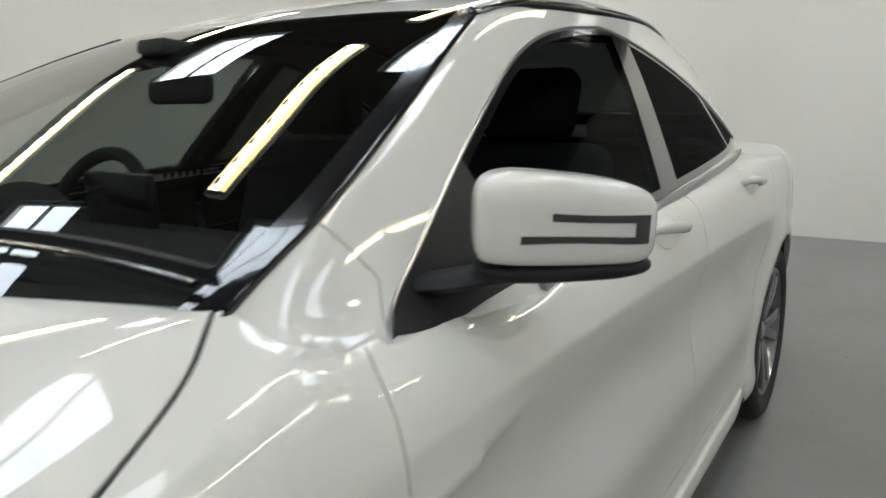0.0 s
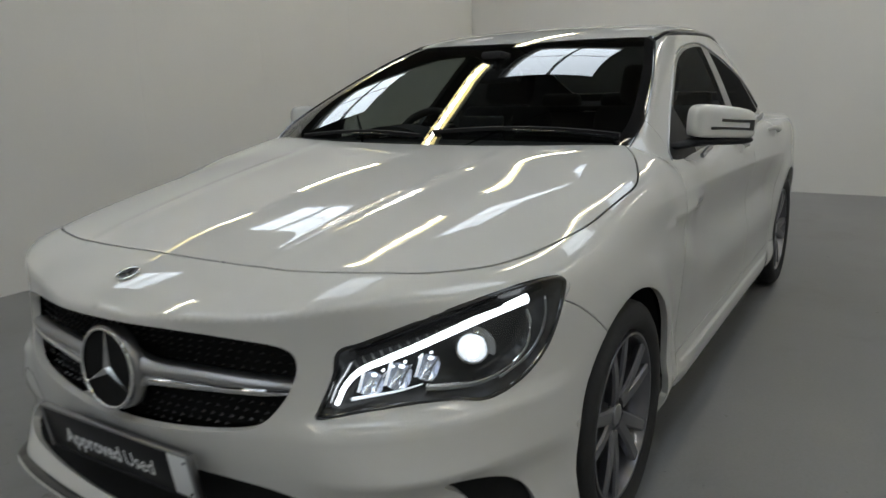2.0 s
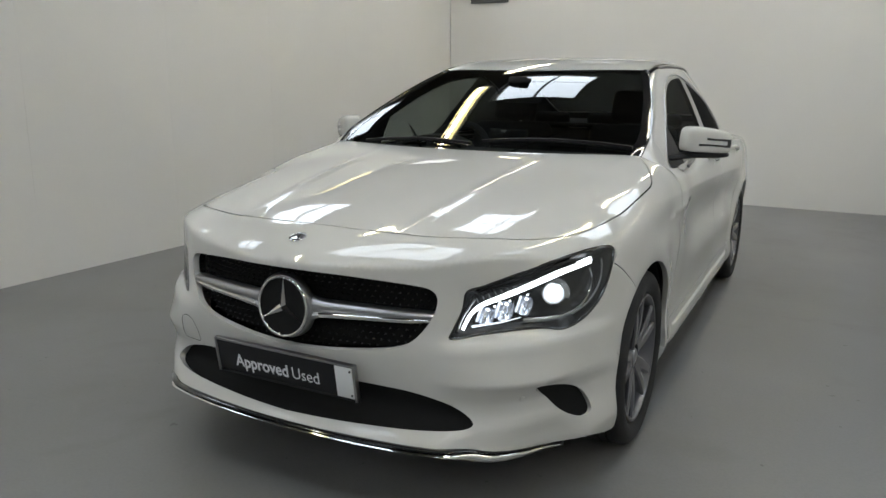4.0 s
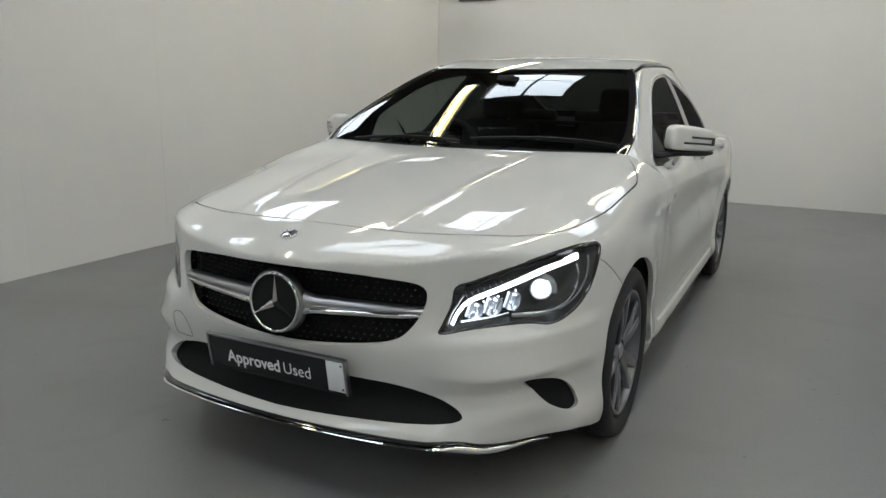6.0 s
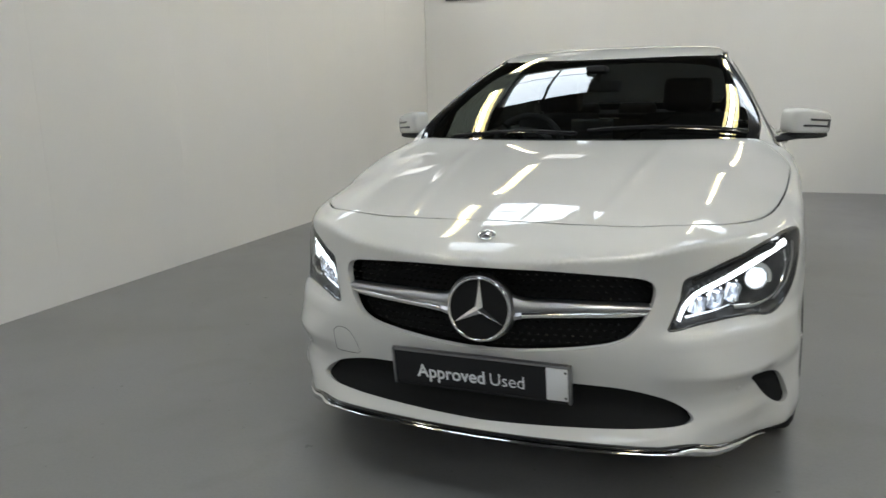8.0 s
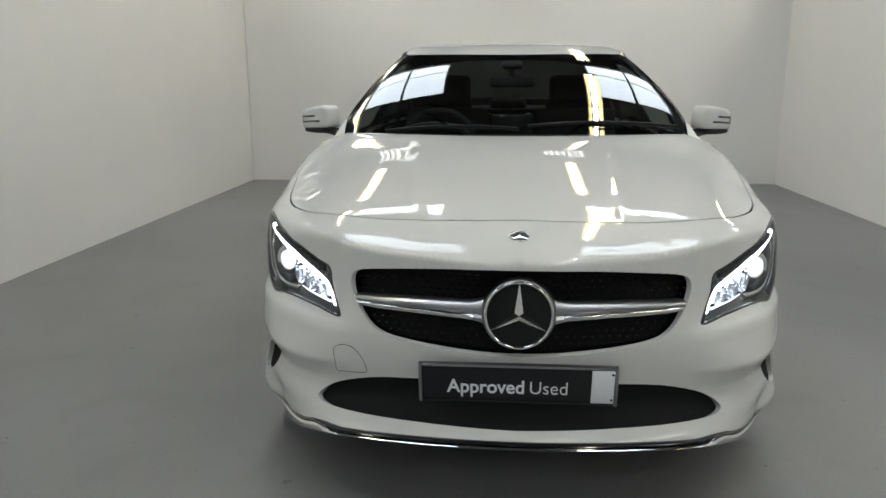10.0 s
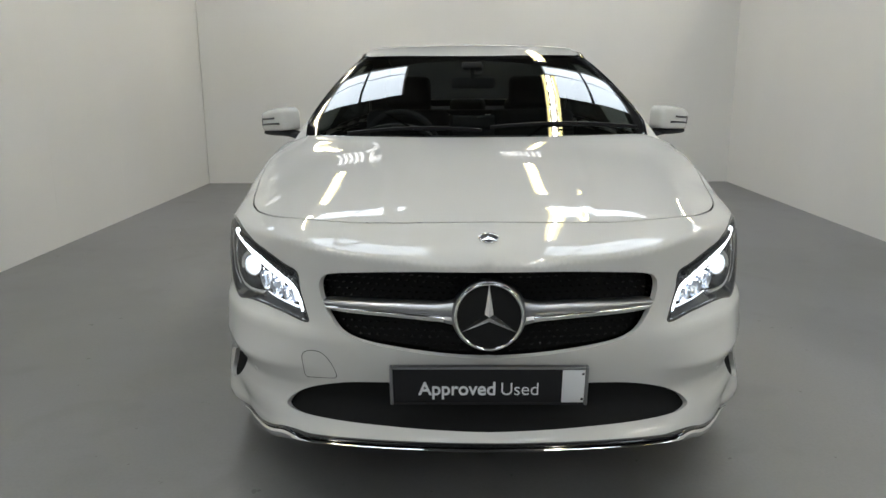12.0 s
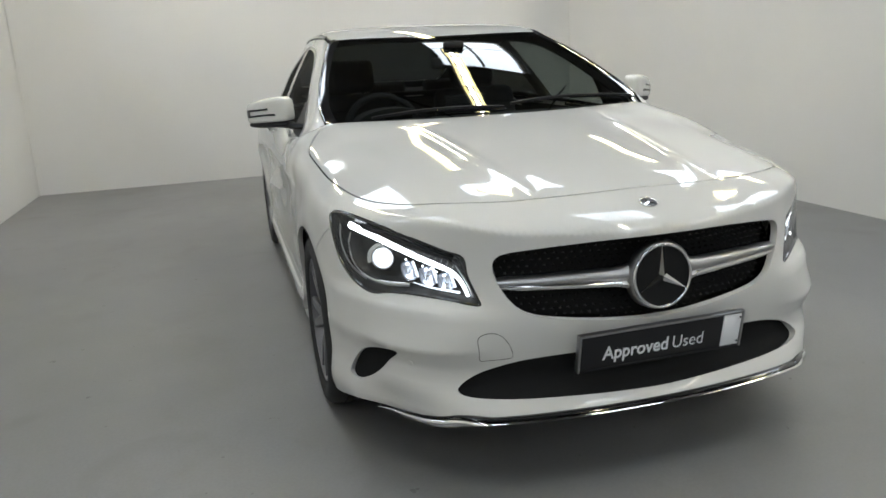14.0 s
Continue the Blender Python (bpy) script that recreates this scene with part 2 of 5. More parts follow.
def roof_window(x, y, k):
    w = base("window_%d" % k, pose(x, y, ROOF_Z + 0.11), label="roof window with a white cross-bar frame and daylight", category="roof window", group="roof windows", kind="structure")
    for s in (-1, 1):
        part("window_frame", box((0.05, 2 * OPEN_Y, 0.06), (s * (OPEN_X - 0.025), 0, 0), 0.008), STEEL, w)
        part("window_frame", box((2 * OPEN_X - 0.1, 0.05, 0.06), (0, s * (OPEN_Y - 0.025), 0), 0.008), STEEL, w)
    part("glazing_bar", box((0.035, 2 * OPEN_Y - 0.1, 0.05), (0, 0, 0), 0.006), GLOSS_BLACK, w)
    part("glazing_bar", box((2 * OPEN_X - 0.1, 0.012, 0.03), (0, 0.12, 0), 0.004), GLOSS_BLACK, w)
    lamp = bpy.data.lights.new("daylight", "AREA")
    lamp.shape, lamp.size, lamp.size_y = "RECTANGLE", 2 * OPEN_X - 0.06, 2 * OPEN_Y - 0.06
    lamp.energy, lamp.color = SKY, (0.82, 0.912, 1.0)
    new("daylight", lamp).matrix_basis = pose(x, y, ROOF_Z + 0.16)


for i, x in enumerate(COLUMNS):
    for j, y in enumerate(LANES):
        roof_window(x, y, 1 + i * len(LANES) + j)


def tube_lamp():
    f = base("ceiling_lamp", pose(0, 0, 0), label="hanging white batten lamp with a white tube between yellow-lit reflector strips", category="ceiling lamp", group="batten lamps")
    part("housing", box((0.16, 1.86, 0.05), (0, 0, 0.045), 0.01), STEEL, f)
    # one real tube; the yellow rods stand for its lit reflector panels
    for x, m, r in ((-0.012, WHITE_TUBE, 0.021), (0.052, WARM_PANEL, 0.019), (-0.066, WARM_PANEL, 0.015)):
        part("tube", sweep([(x, -0.88, 0), (x, 0.88, 0)], circle(r, 10)), m, f)
    for k in range(9):
        part("clip", box((0.018, 0.060, 0.024), (-0.043, -0.80 + 0.2 * k, -0.012), 0.004), VENT, f)
    for y in (-0.905, 0.905):
        part("end_cap", box((0.15, 0.045, 0.07), (0, y, 0.015), 0.008), STEEL, f)
    for y in (-0.6, 0.6):
        part("hanger", sweep([(0, y, 0.07), (0, y, 1.12)], circle(0.006, 6)), STEEL, f)
    return f


def louvre_lamp():
    f = base("louvre_lamp", pose(0, 0, 0), label="square white ceiling lamp with bright louvre slats", category="ceiling lamp", group="louvre lamps")
    part("housing", box((0.90, 0.90, 0.10), (0, 0, 0.085), 0.01), VENT, f)
    for k in range(7):
        part("slat", box((0.062, 0.78, 0.03), (-0.36 + 0.12 * k, 0, 0.01), 0.006), LOUVRE, f)
    for s in (-1, 1):
        part("rim", box((0.86, 0.03, 0.06), (0, s * 0.415, 0.0), 0.006), STEEL, f)
    return f


lamp_one = louvre_lamp()
lamp_one.matrix_basis = pose(1.18, 10.3, 4.46)
for x in (-2.1, -5.4):
    copy_thing(lamp_one, pose(x, 10.3, 4.46))
first = None
for x in (-7.4, -4.6, -1.75, 0.92, 3.7, 6.5):
    for y in (-6.2, -3.4, -0.6, 3.2, 5.85):
        if y == -3.4 and -2 < x < 1:
            continue
        if first is None:
            first = tube_lamp()
            first.matrix_basis = pose(x, y, 3.5)
        else:
            copy_thing(first, pose(x, y, 3.5))


# ---- car body as smooth implicit surfaces ----
def spline(xs, ys):
    """A natural cubic spline through a few knots, straight beyond its ends."""
    xs, ys = np.array(xs, float), np.array(ys, float)
    n, h = len(xs), np.diff(xs)
    A, r = np.eye(n), np.zeros(n)
    for i in range(1, n - 1):
        A[i, i - 1:i + 2] = h[i - 1], 2 * (h[i - 1] + h[i]), h[i]
        r[i] = 6 * ((ys[i + 1] - ys[i]) / h[i] - (ys[i] - ys[i - 1]) / h[i - 1])
    m = np.linalg.solve(A, r)
    first = (ys[1] - ys[0]) / h[0] - h[0] * (2 * m[0] + m[1]) / 6
    last = (ys[-1] - ys[-2]) / h[-1] + h[-1] * (m[-2] + 2 * m[-1]) / 6

    def at(v):
        v = np.asarray(v, float)
        c = np.clip(v, xs[0], xs[-1])
        i = np.clip(np.searchsorted(xs, c) - 1, 0, n - 2)
        a, b, d = xs[i + 1] - c, c - xs[i], h[i]
        s = m[i] * a ** 3 / (6 * d) + m[i + 1] * b ** 3 / (6 * d) + (ys[i] / d - m[i] * d / 6) * a + (ys[i + 1] / d - m[i + 1] * d / 6) * b
        return s + np.where(v < xs[0], (v - xs[0]) * first, 0) + np.where(v > xs[-1], (v - xs[-1]) * last, 0)
    return at


def step(v, a, b):
    t = np.clip((v - a) / (b - a), 0, 1)
    return t * t * t * (t * (6 * t - 15) + 10)


def smax(a, b, k):
    return (a + b + np.sqrt((a - b) ** 2 + k * k)) / 2


def ramp(v, w):
    return (v + np.sqrt(v * v + w * w)) / 2


def bump(v, w):
    return np.exp(-(v / w) ** 2)


AXLE_F, AXLE_R, HUB = 0.915, 3.614, 0.317
NOSE = spline([0.14, 0.20, 0.235, 0.27, 0.33, 0.40, 0.48, 0.54, 0.60, 0.68, 0.75, 0.80, 0.9], [0.10, 0.02, -0.022, -0.018, 0.026, 0.030, 0.014, 0.010, 0.021, 0.030, 0.032, 0.030, 0.040])
# half width against the root of the distance behind the nose: low on the bumper and high at the lamps
PLAN_LOW = spline([0, 0.16, 0.30, 0.41, 0.50, 0.60, 0.72, 0.85, 1.0], [0, 0.30, 0.575, 0.69, 0.752, 0.812, 0.866, 0.886, 0.890])
PLAN_HIGH = spline([0, 0.13, 0.24, 0.34, 0.45, 0.56, 0.68, 0.80, 1.0], [0, 0.225, 0.425, 0.535, 0.645, 0.752, 0.832, 0.868, 0.884])
SIDE = spline([0.9, 1.4, 2.0, 2.6, 3.2, 3.62, 4.0, 4.3, 4.45, 4.55, 4.6, 4.64], [0, 0.002, 0.004, 0.004, 0.006, 0.004, -0.022, -0.075, -0.14, -0.25, -0.40, -0.85])
TOP = spline([-0.05, 0.01, 0.08, 0.2, 0.35, 0.5, 0.8, 1.1, 1.3, 1.6, 2.5, 3.6, 4.0, 4.4, 4.62], [0.736, 0.783, 0.8145, 0.8475, 0.8825, 0.910, 0.957, 0.992, 1.006, 1.007, 1.01, 1.005, 0.99, 0.97, 0.93])
RIDGE = spline([0.05, 0.15, 0.3, 0.5, 0.85, 1.1, 1.25, 1.4, 1.6], [0.44, 0.505, 0.562, 0.602, 0.634, 0.668, 0.700, 0.738, 0.79])
TUCK = spline([0.12, 0.20, 0.26, 0.32, 0.40, 0.50, 0.60, 0.70, 0.80, 0.90, 1.0], [0.10, 0.035, 0.016, 0.022, 0.024, 0.016, 0.008, 0.003, 0.004, 0.022, 0.06])
CREASE = spline([0.9, 1.4, 2.2, 2.9, 3.6], [0.862, 0.857, 0.834, 0.804, 0.765])


def trunk(x, y, z):
    """The body under the windows, without its fillet to the cabin."""
    x = np.abs(x)
    front = 1 - step(y, 0.25, 1.0)
    prow = 0.047 * step(z, 0.64, 0.745) * (1 - step(x, 0.03, 0.47))
    back = np.sqrt(np.maximum(y - (NOSE(z) - prow) * front, 0) + 1e-9)
    mix = step(z, 0.36, 0.57)
    wide = np.where(back > 1.0, 0, (1 - mix) * PLAN_LOW(back) + mix * PLAN_HIGH(back))
    b2 = np.minimum(back, 1.0)
    wide = (1 - mix) * PLAN_LOW(b2) + mix * PLAN_HIGH(b2) + SIDE(np.maximum(y, 0.9)) + 0.008 * step(y, 0.9, 1.2) * mix
    aft = step(y, 0.55, 1.1)
    tuck = TUCK(z) * (0.35 + 0.65 * aft)
    c = z - CREASE(np.clip(y, 0.9, 3.6))
    reach = 0.19 + 0.17 * step(y, 1.10, 1.95)
    between = (0.50 * step(y, 0.88, 1.18) + 0.50 * step(y, 1.10, 2.10)) * (1 - step(y, 3.0, 3.5))
    tuck = tuck + between * 0.33 * ramp(-c, 0.003) * (1 - step(-c, 0.02, reach)) - 0.012 * step(y, 1.3, 1.6) * (1 - step(y, 2.95, 3.2)) * step(0.300 - z, 0.0, 0.014)
    for yc in (AXLE_F, AXLE_R):
        r = np.sqrt((y - yc) ** 2 + (z - HUB) ** 2)
        tuck = tuck - 0.012 * bump(r - 0.37, 0.06) * (0.5 + 0.5 * aft)
    # crease under the lamps that runs round the bumper
    under = 0.588 + 0.03 * (x - 0.6) - z
    tuck = tuck - front * (0.016 + 0.024 * (1 - step(y, 0.18, 0.42))) * (1 - step(y, 0.44, 0.64)) * step(under, -0.004, 0.056) * (1 - step(under, 0.135, 0.215)) * step(x, 0.40, 0.58)
    # shaded step from the intake's corner to the blank beside it, and the drawn-in lower corner
    low = (1 - step(y, 0.27, 0.36)) * step(x, 0.42, 0.56)
    tuck = tuck + low * (0.006 * step(0.436 - z, -0.006, 0.012) * (1 - step(0.436 - z, 0.02, 0.13)))
    tuck = tuck + (1 - step(y, 0.27, 0.43)) * 0.045 * step(0.345 - z, 0, 0.10) * step(x, 0.46, 0.60)
    side = x - wide + tuck
    # near the nose the plan is steep: turn the width's excess into a distance
    steep = (b2 + 0.02) / np.sqrt((b2 + 0.02) ** 2 + 0.75 * (1 - step(b2, 0.2, 0.75)))
    side = side * steep
    ridge = RIDGE(np.clip(y, 0.05, 1.6))
    dome = 0.275 + 0.095 * np.clip(y - 0.2, -0.2, 1.1)
    lid = step(y, 0.14, 0.25)
    inner_x = (x + 0.36 - np.sqrt((x - 0.36) ** 2 + 0.004)) / 2 + 0.0027
    crowned = (x + dome - np.sqrt((x - dome) ** 2 + 0.0004)) / 2
    over = step(y, -0.02, 0.2) * (1 - step(y, 1.40, 1.85))
    top = TOP(y - 0.58 * inner_x ** 2 * (1 - step(y, 0.05, 0.30))) - (0.050 - 0.004 * step(y, 0.7, 1.2) - 0.046 * step(y, 0.95, 1.32) * (1 - step(y, 1.40, 1.85))) * x * x - over * ((0.20 - 0.15 * step(y, 0.7, 1.0) + 0.27 * step(y, 0.95, 1.30)) * ramp(x - ridge, 0.022) - 0.45 * step(y, 0.60, 0.85) * (1 - step(y, 1.02, 1.25)) * ramp(x - 0.62, 0.02) * (0.81 - x) + 0.06 * (1 - step(y, 0.85, 1.2)) * ramp(x - 0.30, 0.02) ** 2 + 0.035 * (1 - step(y, 0.8, 1.2)) * crowned ** 2 - lid * (0.0034 - 0.0024 * step(y, 0.8, 1.2)) * bump(x - dome - 0.022, 0.026)) * (0.6 + 0.4 * step(y, 0.0, 0.5))
    top = top - step(y, 1.3, 1.6) * 0.02 - 0.034 * step(y, 1.28, 1.42) * (1 - step(y, 1.65, 2.15)) * step(x, 0.70, 0.81)
    return smax(side, z - top, 0.006 + 0.049 * step(y, 0.10, 0.45) - 0.020 * step(y, 0.9, 1.25))


ROOF = spline([1.10, 1.30, 1.6, 1.85, 2.05, 2.25, 2.6, 3.0, 3.35, 3.7, 4.0, 4.2], [0.950, 1.050, 1.190, 1.297, 1.364, 1.406, 1.428, 1.415, 1.352, 1.228, 1.090, 0.99])
GLASS = spline([0.9, 1.0, 1.1, 1.2, 1.3, 1.4, 1.5], [0.842, 0.792, 0.738, 0.681, 0.618, 0.550, 0.47])
GLASS_Y = spline([1.2, 1.6, 2.2, 2.8, 3.3, 3.7, 4.1], [-0.022, -0.01, 0, -0.004, -0.035, -0.10, -0.20])


def cabin(x, y, z):
    """The cabin above the belt line, without its fillet to the body."""
    x = np.abs(x)
    bow = 0.20 * (1 - step(y, 2.0, 2.6)) - 0.12 * step(y, 2.8, 3.4)
    roof = ROOF(y - bow * x * x) - 0.055 * x * x * step(y, 1.4, 2.3) * (1 - 0.4 * step(y, 3, 3.6))
    roof = roof - 0.05 * step(x, 0.68, 0.77) * (1 - step(y, 1.22, 1.42))
    return smax(z - roof, x - GLASS(z) - GLASS_Y(y), 0.018)


def fillet(a, b, x, y):
    """Rounds the wing into the foot of the window pillar."""
    k = 0.030 * step(y, 1.15, 1.42) * (1 - step(y, 1.44, 1.75)) * step(np.abs(x), 0.74, 0.83) + 1e-6
    return (np.sqrt((a - b) ** 2 + k * k) - np.abs(a - b)) / 2


def lower(x, y, z):
    """Below zero inside the body under the windows."""
    a = trunk(x, y, z)
    return a - fillet(a, cabin(x, y, z), x, y)


def upper(x, y, z):
    """Below zero inside the cabin above the belt line."""
    b = cabin(x, y, z)
    return b - fillet(trunk(x, y, z), b, x, y)


FAN_F, FAN_R, MID = 0.95, 3.75, 0.55


def way(q, a):
    """The start and direction of the ray for perimeter place q and height angle a (both in metres, roughly)."""
    q, a = np.asarray(q, float), np.asarray(a, float) / 0.7
    b = np.where(q < 1.2, q / 1.2, np.where(q > 1.2 + FAN_R - FAN_F, 1 + (q - 1.2 - FAN_R + FAN_F) / 1.2, 1)) * math.pi / 2
    y = np.clip(FAN_F + q - 1.2, FAN_F, FAN_R)
    o = np.stack([0 * q, y, 0 * q + MID], -1)
    d = np.stack([np.sin(b) * np.cos(a), -np.cos(b) * np.cos(a), np.sin(a)], -1)
    return o, d


def shell(q, a):
    """Points of the lower body at (q, a)."""
    o, d = way(q, a)
    lo, hi = np.zeros(o.shape[:-1]), np.full(o.shape[:-1], 1.6)
    for _ in range(34):
        m = (lo + hi) / 2
        p = o + d * m[..., None]
        out = lower(p[..., 0], p[..., 1], p[..., 2]) > 0
        lo, hi = np.where(out, lo, m), np.where(out, m, hi)
    return o + d * lo[..., None]


def unshell(p):
    """The (q, a) of points on the lower body."""
    p = np.asarray(p, float)
    y = np.clip(p[..., 1], FAN_F, FAN_R)
    dx, dy = np.abs(p[..., 0]), p[..., 1] - y
    b = np.arctan2(dx, -dy)
    a = np.arctan2(p[..., 2] - MID, np.hypot(dx, dy)) * 0.7
    q = np.where(p[..., 1] < FAN_F, 1.2 * b / (math.pi / 2), np.where(p[..., 1] > FAN_R, 1.2 + FAN_R - FAN_F + 1.2 * (b / (math.pi / 2) - 1), 1.2 + y - FAN_F))
    return np.stack([q, a], -1)


def canopy(y, a):
    """Points of the cabin at (y, a)."""
    y, a = np.asarray(y, float), np.asarray(a, float)
    o = np.stack([0 * y, y, 0 * y + 0.80], -1)
    d = np.stack([np.cos(a), 0 * a, np.sin(a)], -1)
    lo, hi = np.zeros(y.shape), np.full(y.shape, 1.2)
    for _ in range(32):
        m = (lo + hi) / 2
        p = o + d * m[..., None]
        out = upper(p[..., 0], p[..., 1], p[..., 2]) > 0
        lo, hi = np.where(out, lo, m), np.where(out, m, hi)
    return o + d * lo[..., None]


def uncanopy(p):
    p = np.asarray(p, float)
    return np.stack([p[..., 1], np.arctan2(p[..., 2] - 0.80, np.abs(p[..., 0]))], -1)


def onto(body, pts, axis, start, end):
    """Lays points on a surface along an axis: the coordinate on that axis is found, from outside inwards."""
    p = np.array(pts, float)
    lo, hi = np.full(len(p), float(start)), np.full(len(p), float(end))
    for k in np.linspace(0, 1, 80)[1:]:
        p[:, axis] = start + (end - start) * k
        inside = body(p[:, 0], p[:, 1], p[:, 2]) < 0
        hi = np.where(inside & (hi == end), p[:, axis], hi)
    lo = np.where(hi == end, start, hi - (end - start) / 79)
    for _ in range(30):
        m = (lo + hi) / 2
        p[:, axis] = m
        inside = body(p[:, 0], p[:, 1], p[:, 2]) < 0
        lo, hi = np.where(inside, lo, m), np.where(inside, m, hi)
    p[:, axis] = hi
    return p


def slope(body, p, e=1e-4):
    """Outward normals of a surface."""
    x, y, z = p[:, 0], p[:, 1], p[:, 2]
    g = np.stack([body(x + e, y, z) - body(x - e, y, z), body(x, y + e, z) - body(x, y - e, z), body(x, y, z + e) - body(x, y, z - e)], -1)
    return g / np.linalg.norm(g, axis=1, keepdims=True)


# ---- panels cut from the body surfaces ----
def inside(poly, pts):
    """Which 2D points lie in a closed polygon."""
    poly, pts = np.asarray(poly), np.asarray(pts)
    hit = np.zeros(len(pts), bool)
    a, b = poly, np.roll(poly, -1, 0)
    for (x1, y1), (x2, y2) in zip(a, b):
        c = (y1 > pts[:, 1]) != (y2 > pts[:, 1])
        hit ^= c & (pts[:, 0] < (x2 - x1) * (pts[:, 1] - y1) / (y2 - y1 + 1e-30) + x1)
    return hit


def triangulate(grid, loops, keep_off, lines_open=()):
    """Triangles over a grid that respect the outlines."""
    lines = np.concatenate([np.concatenate([l, [l[0]]]) for l in loops] + list(lines_open))
    ok = np.ones(len(grid), bool)
    for s in range(0, len(lines), 40):
        d = np.linalg.norm(grid[:, None] - lines[None, s:s + 40], axis=2).min(1)
        ok &= d > keep_off
    pts, edges = [Vector(p) for p in grid[ok]], []
    for l in loops:
        k = len(pts)
        pts += [Vector(p) for p in l]
        edges += [(k + i, k + (i + 1) % len(l)) for i in range(len(l))]
    for l in lines_open:
        k = len(pts)
        pts += [Vector(p) for p in l]
        edges += [(k + i, k + i + 1) for i in range(len(l) - 1)]
    from mathutils import geometry
    v, _, f, _, _, _ = geometry.delaunay_2d_cdt(pts, edges, [], 0, 1e-6)
    return np.array([tuple(p) for p in v]), np.array([t for t in f if len(t) == 3])


class Sheet:
    """One half of a body surface, triangulated round all its outlines."""

    def __init__(self, body, lay, grid, loops, keep_off, lines_open=()):
        self.body = body
        self.uv, self.tri = triangulate(grid, loops, keep_off, lines_open)
        self.p = lay(self.uv[:, 0], self.uv[:, 1])
        self.n = slope(body, self.p)
        self.mid = self.uv[self.tri].mean(1)
        self.at = self.p[self.tri].mean(1)
        self.free = np.ones(len(self.tri), bool)
        u = np.cross(self.p[self.tri[:, 1]] - self.p[self.tri[:, 0]], self.p[self.tri[:, 2]] - self.p[self.tri[:, 0]])
        flip = (u * self.n[self.tri[:, 0]]).sum(1) < 0
        self.tri[flip] = self.tri[flip][:, ::-1]

    def take(self, mask):
        mask = mask & self.free
        self.free &= ~mask
        return self.tri[mask]


def panel(sheet, tri, sides=(1, -1), gap=0.0017, depth=0.02, inset=0.0, soft=None):
    """Vertices, faces and normals of a panel: both halves, or one. Its free edges are drawn in by half the gap and folded inwards."""
    ids, tri = np.unique(tri, return_inverse=True)
    tri = tri.reshape(-1, 3)
    p, n = sheet.p[ids].copy(), sheet.n[ids]
    count = {}
    for t in tri:
        for i in range(3):
            e = (t[i], t[(i + 1) % 3])
            count.setdefault((min(e), max(e)), []).append((e[0], e[1], t[(i + 2) % 3]))
    rim = [v[0] for v in count.values() if len(v) == 1]
    rim = [e for e in rim if not (abs(p[e[0], 0]) < 1e-5 and abs(p[e[1], 0]) < 1e-5)]
    if soft is not None:
        rim = [e for e in rim if not (soft(p[e[0]]) and soft(p[e[1]]))]
    way_in = np.zeros_like(p)
    for a, b, c in rim:
        e = p[b] - p[a]
        m = p[c] - p[a]
        m = m - e * (m @ e) / (e @ e + 1e-12)
        m /= np.linalg.norm(m) + 1e-12
        way_in[a] += m
        way_in[b] += m
    length = np.linalg.norm(way_in, axis=1, keepdims=True)
    way_in = way_in / np.maximum(length, 1e-9)
    way_in[:, 0] *= np.abs(p[:, 0]) > 1e-5
    p = p + way_in * gap - n * inset
    faces, normals, verts = [tuple(t) for t in tri], list(n), list(p)
    if depth:
        low, deep = {}, {}
        for a, b, c in rim:
            for k in (a, b):
                if k not in low:
                    low[k] = len(verts)
                    verts.append(p[k])
                    normals.append(-way_in[k])
                    deep[k] = len(verts)
                    verts.append(p[k] - n[k] * depth)
                    normals.append(-way_in[k])
            faces.append((low[b], low[a], deep[a], deep[b]))
    verts, normals = np.array(verts), np.array(normals)
    V, N, F = [], [], []
    for s in sides:
        k = len(V) and sum(len(v) for v in V)
        f = np.array([1.0 if s > 0 else -1.0, 1, 1])
        V.append(verts * f)
        N.append(normals * f)
        F += [tuple(i + k for i in (q if s > 0 else q[::-1])) for q in faces]
    return np.concatenate(V), F, np.concatenate(N)


def sheet_part(name, sheet, tri, mat, parent, label="", sides=(1, -1), **how):
    v, f, n = panel(sheet, tri, sides, **how)
    return piece(name, mesh_of(name, v, f, mat, n), parent, label)


def front(points):
    """A closed outline on the bumper from (x, z) points of the front view."""
    return onto(lower, [(x, 0, z) for x, z in points], 1, -0.3, 0.9)


def flank(points):
    return onto(lower, [(0, y, z) for y, z in points], 0, 1.1, 0.3)


def above(points):
    return onto(lower, [(x, y, 0) for x, y in points], 2, 1.2, 0.4)


def rounded(points, n=5):
    return smooth_path(points, n, closed=True)


def dense(points, gap=0.02):
    """A polyline with more points on its straight runs."""
    p = np.array(points, float)
    out = [p[0]]
    for a, b in zip(p, p[1:]):
        k = max(1, int(np.linalg.norm(b - a) / gap))
        out += [a + (b - a) * i / k for i in range(1, k + 1)]
    return np.array(out)


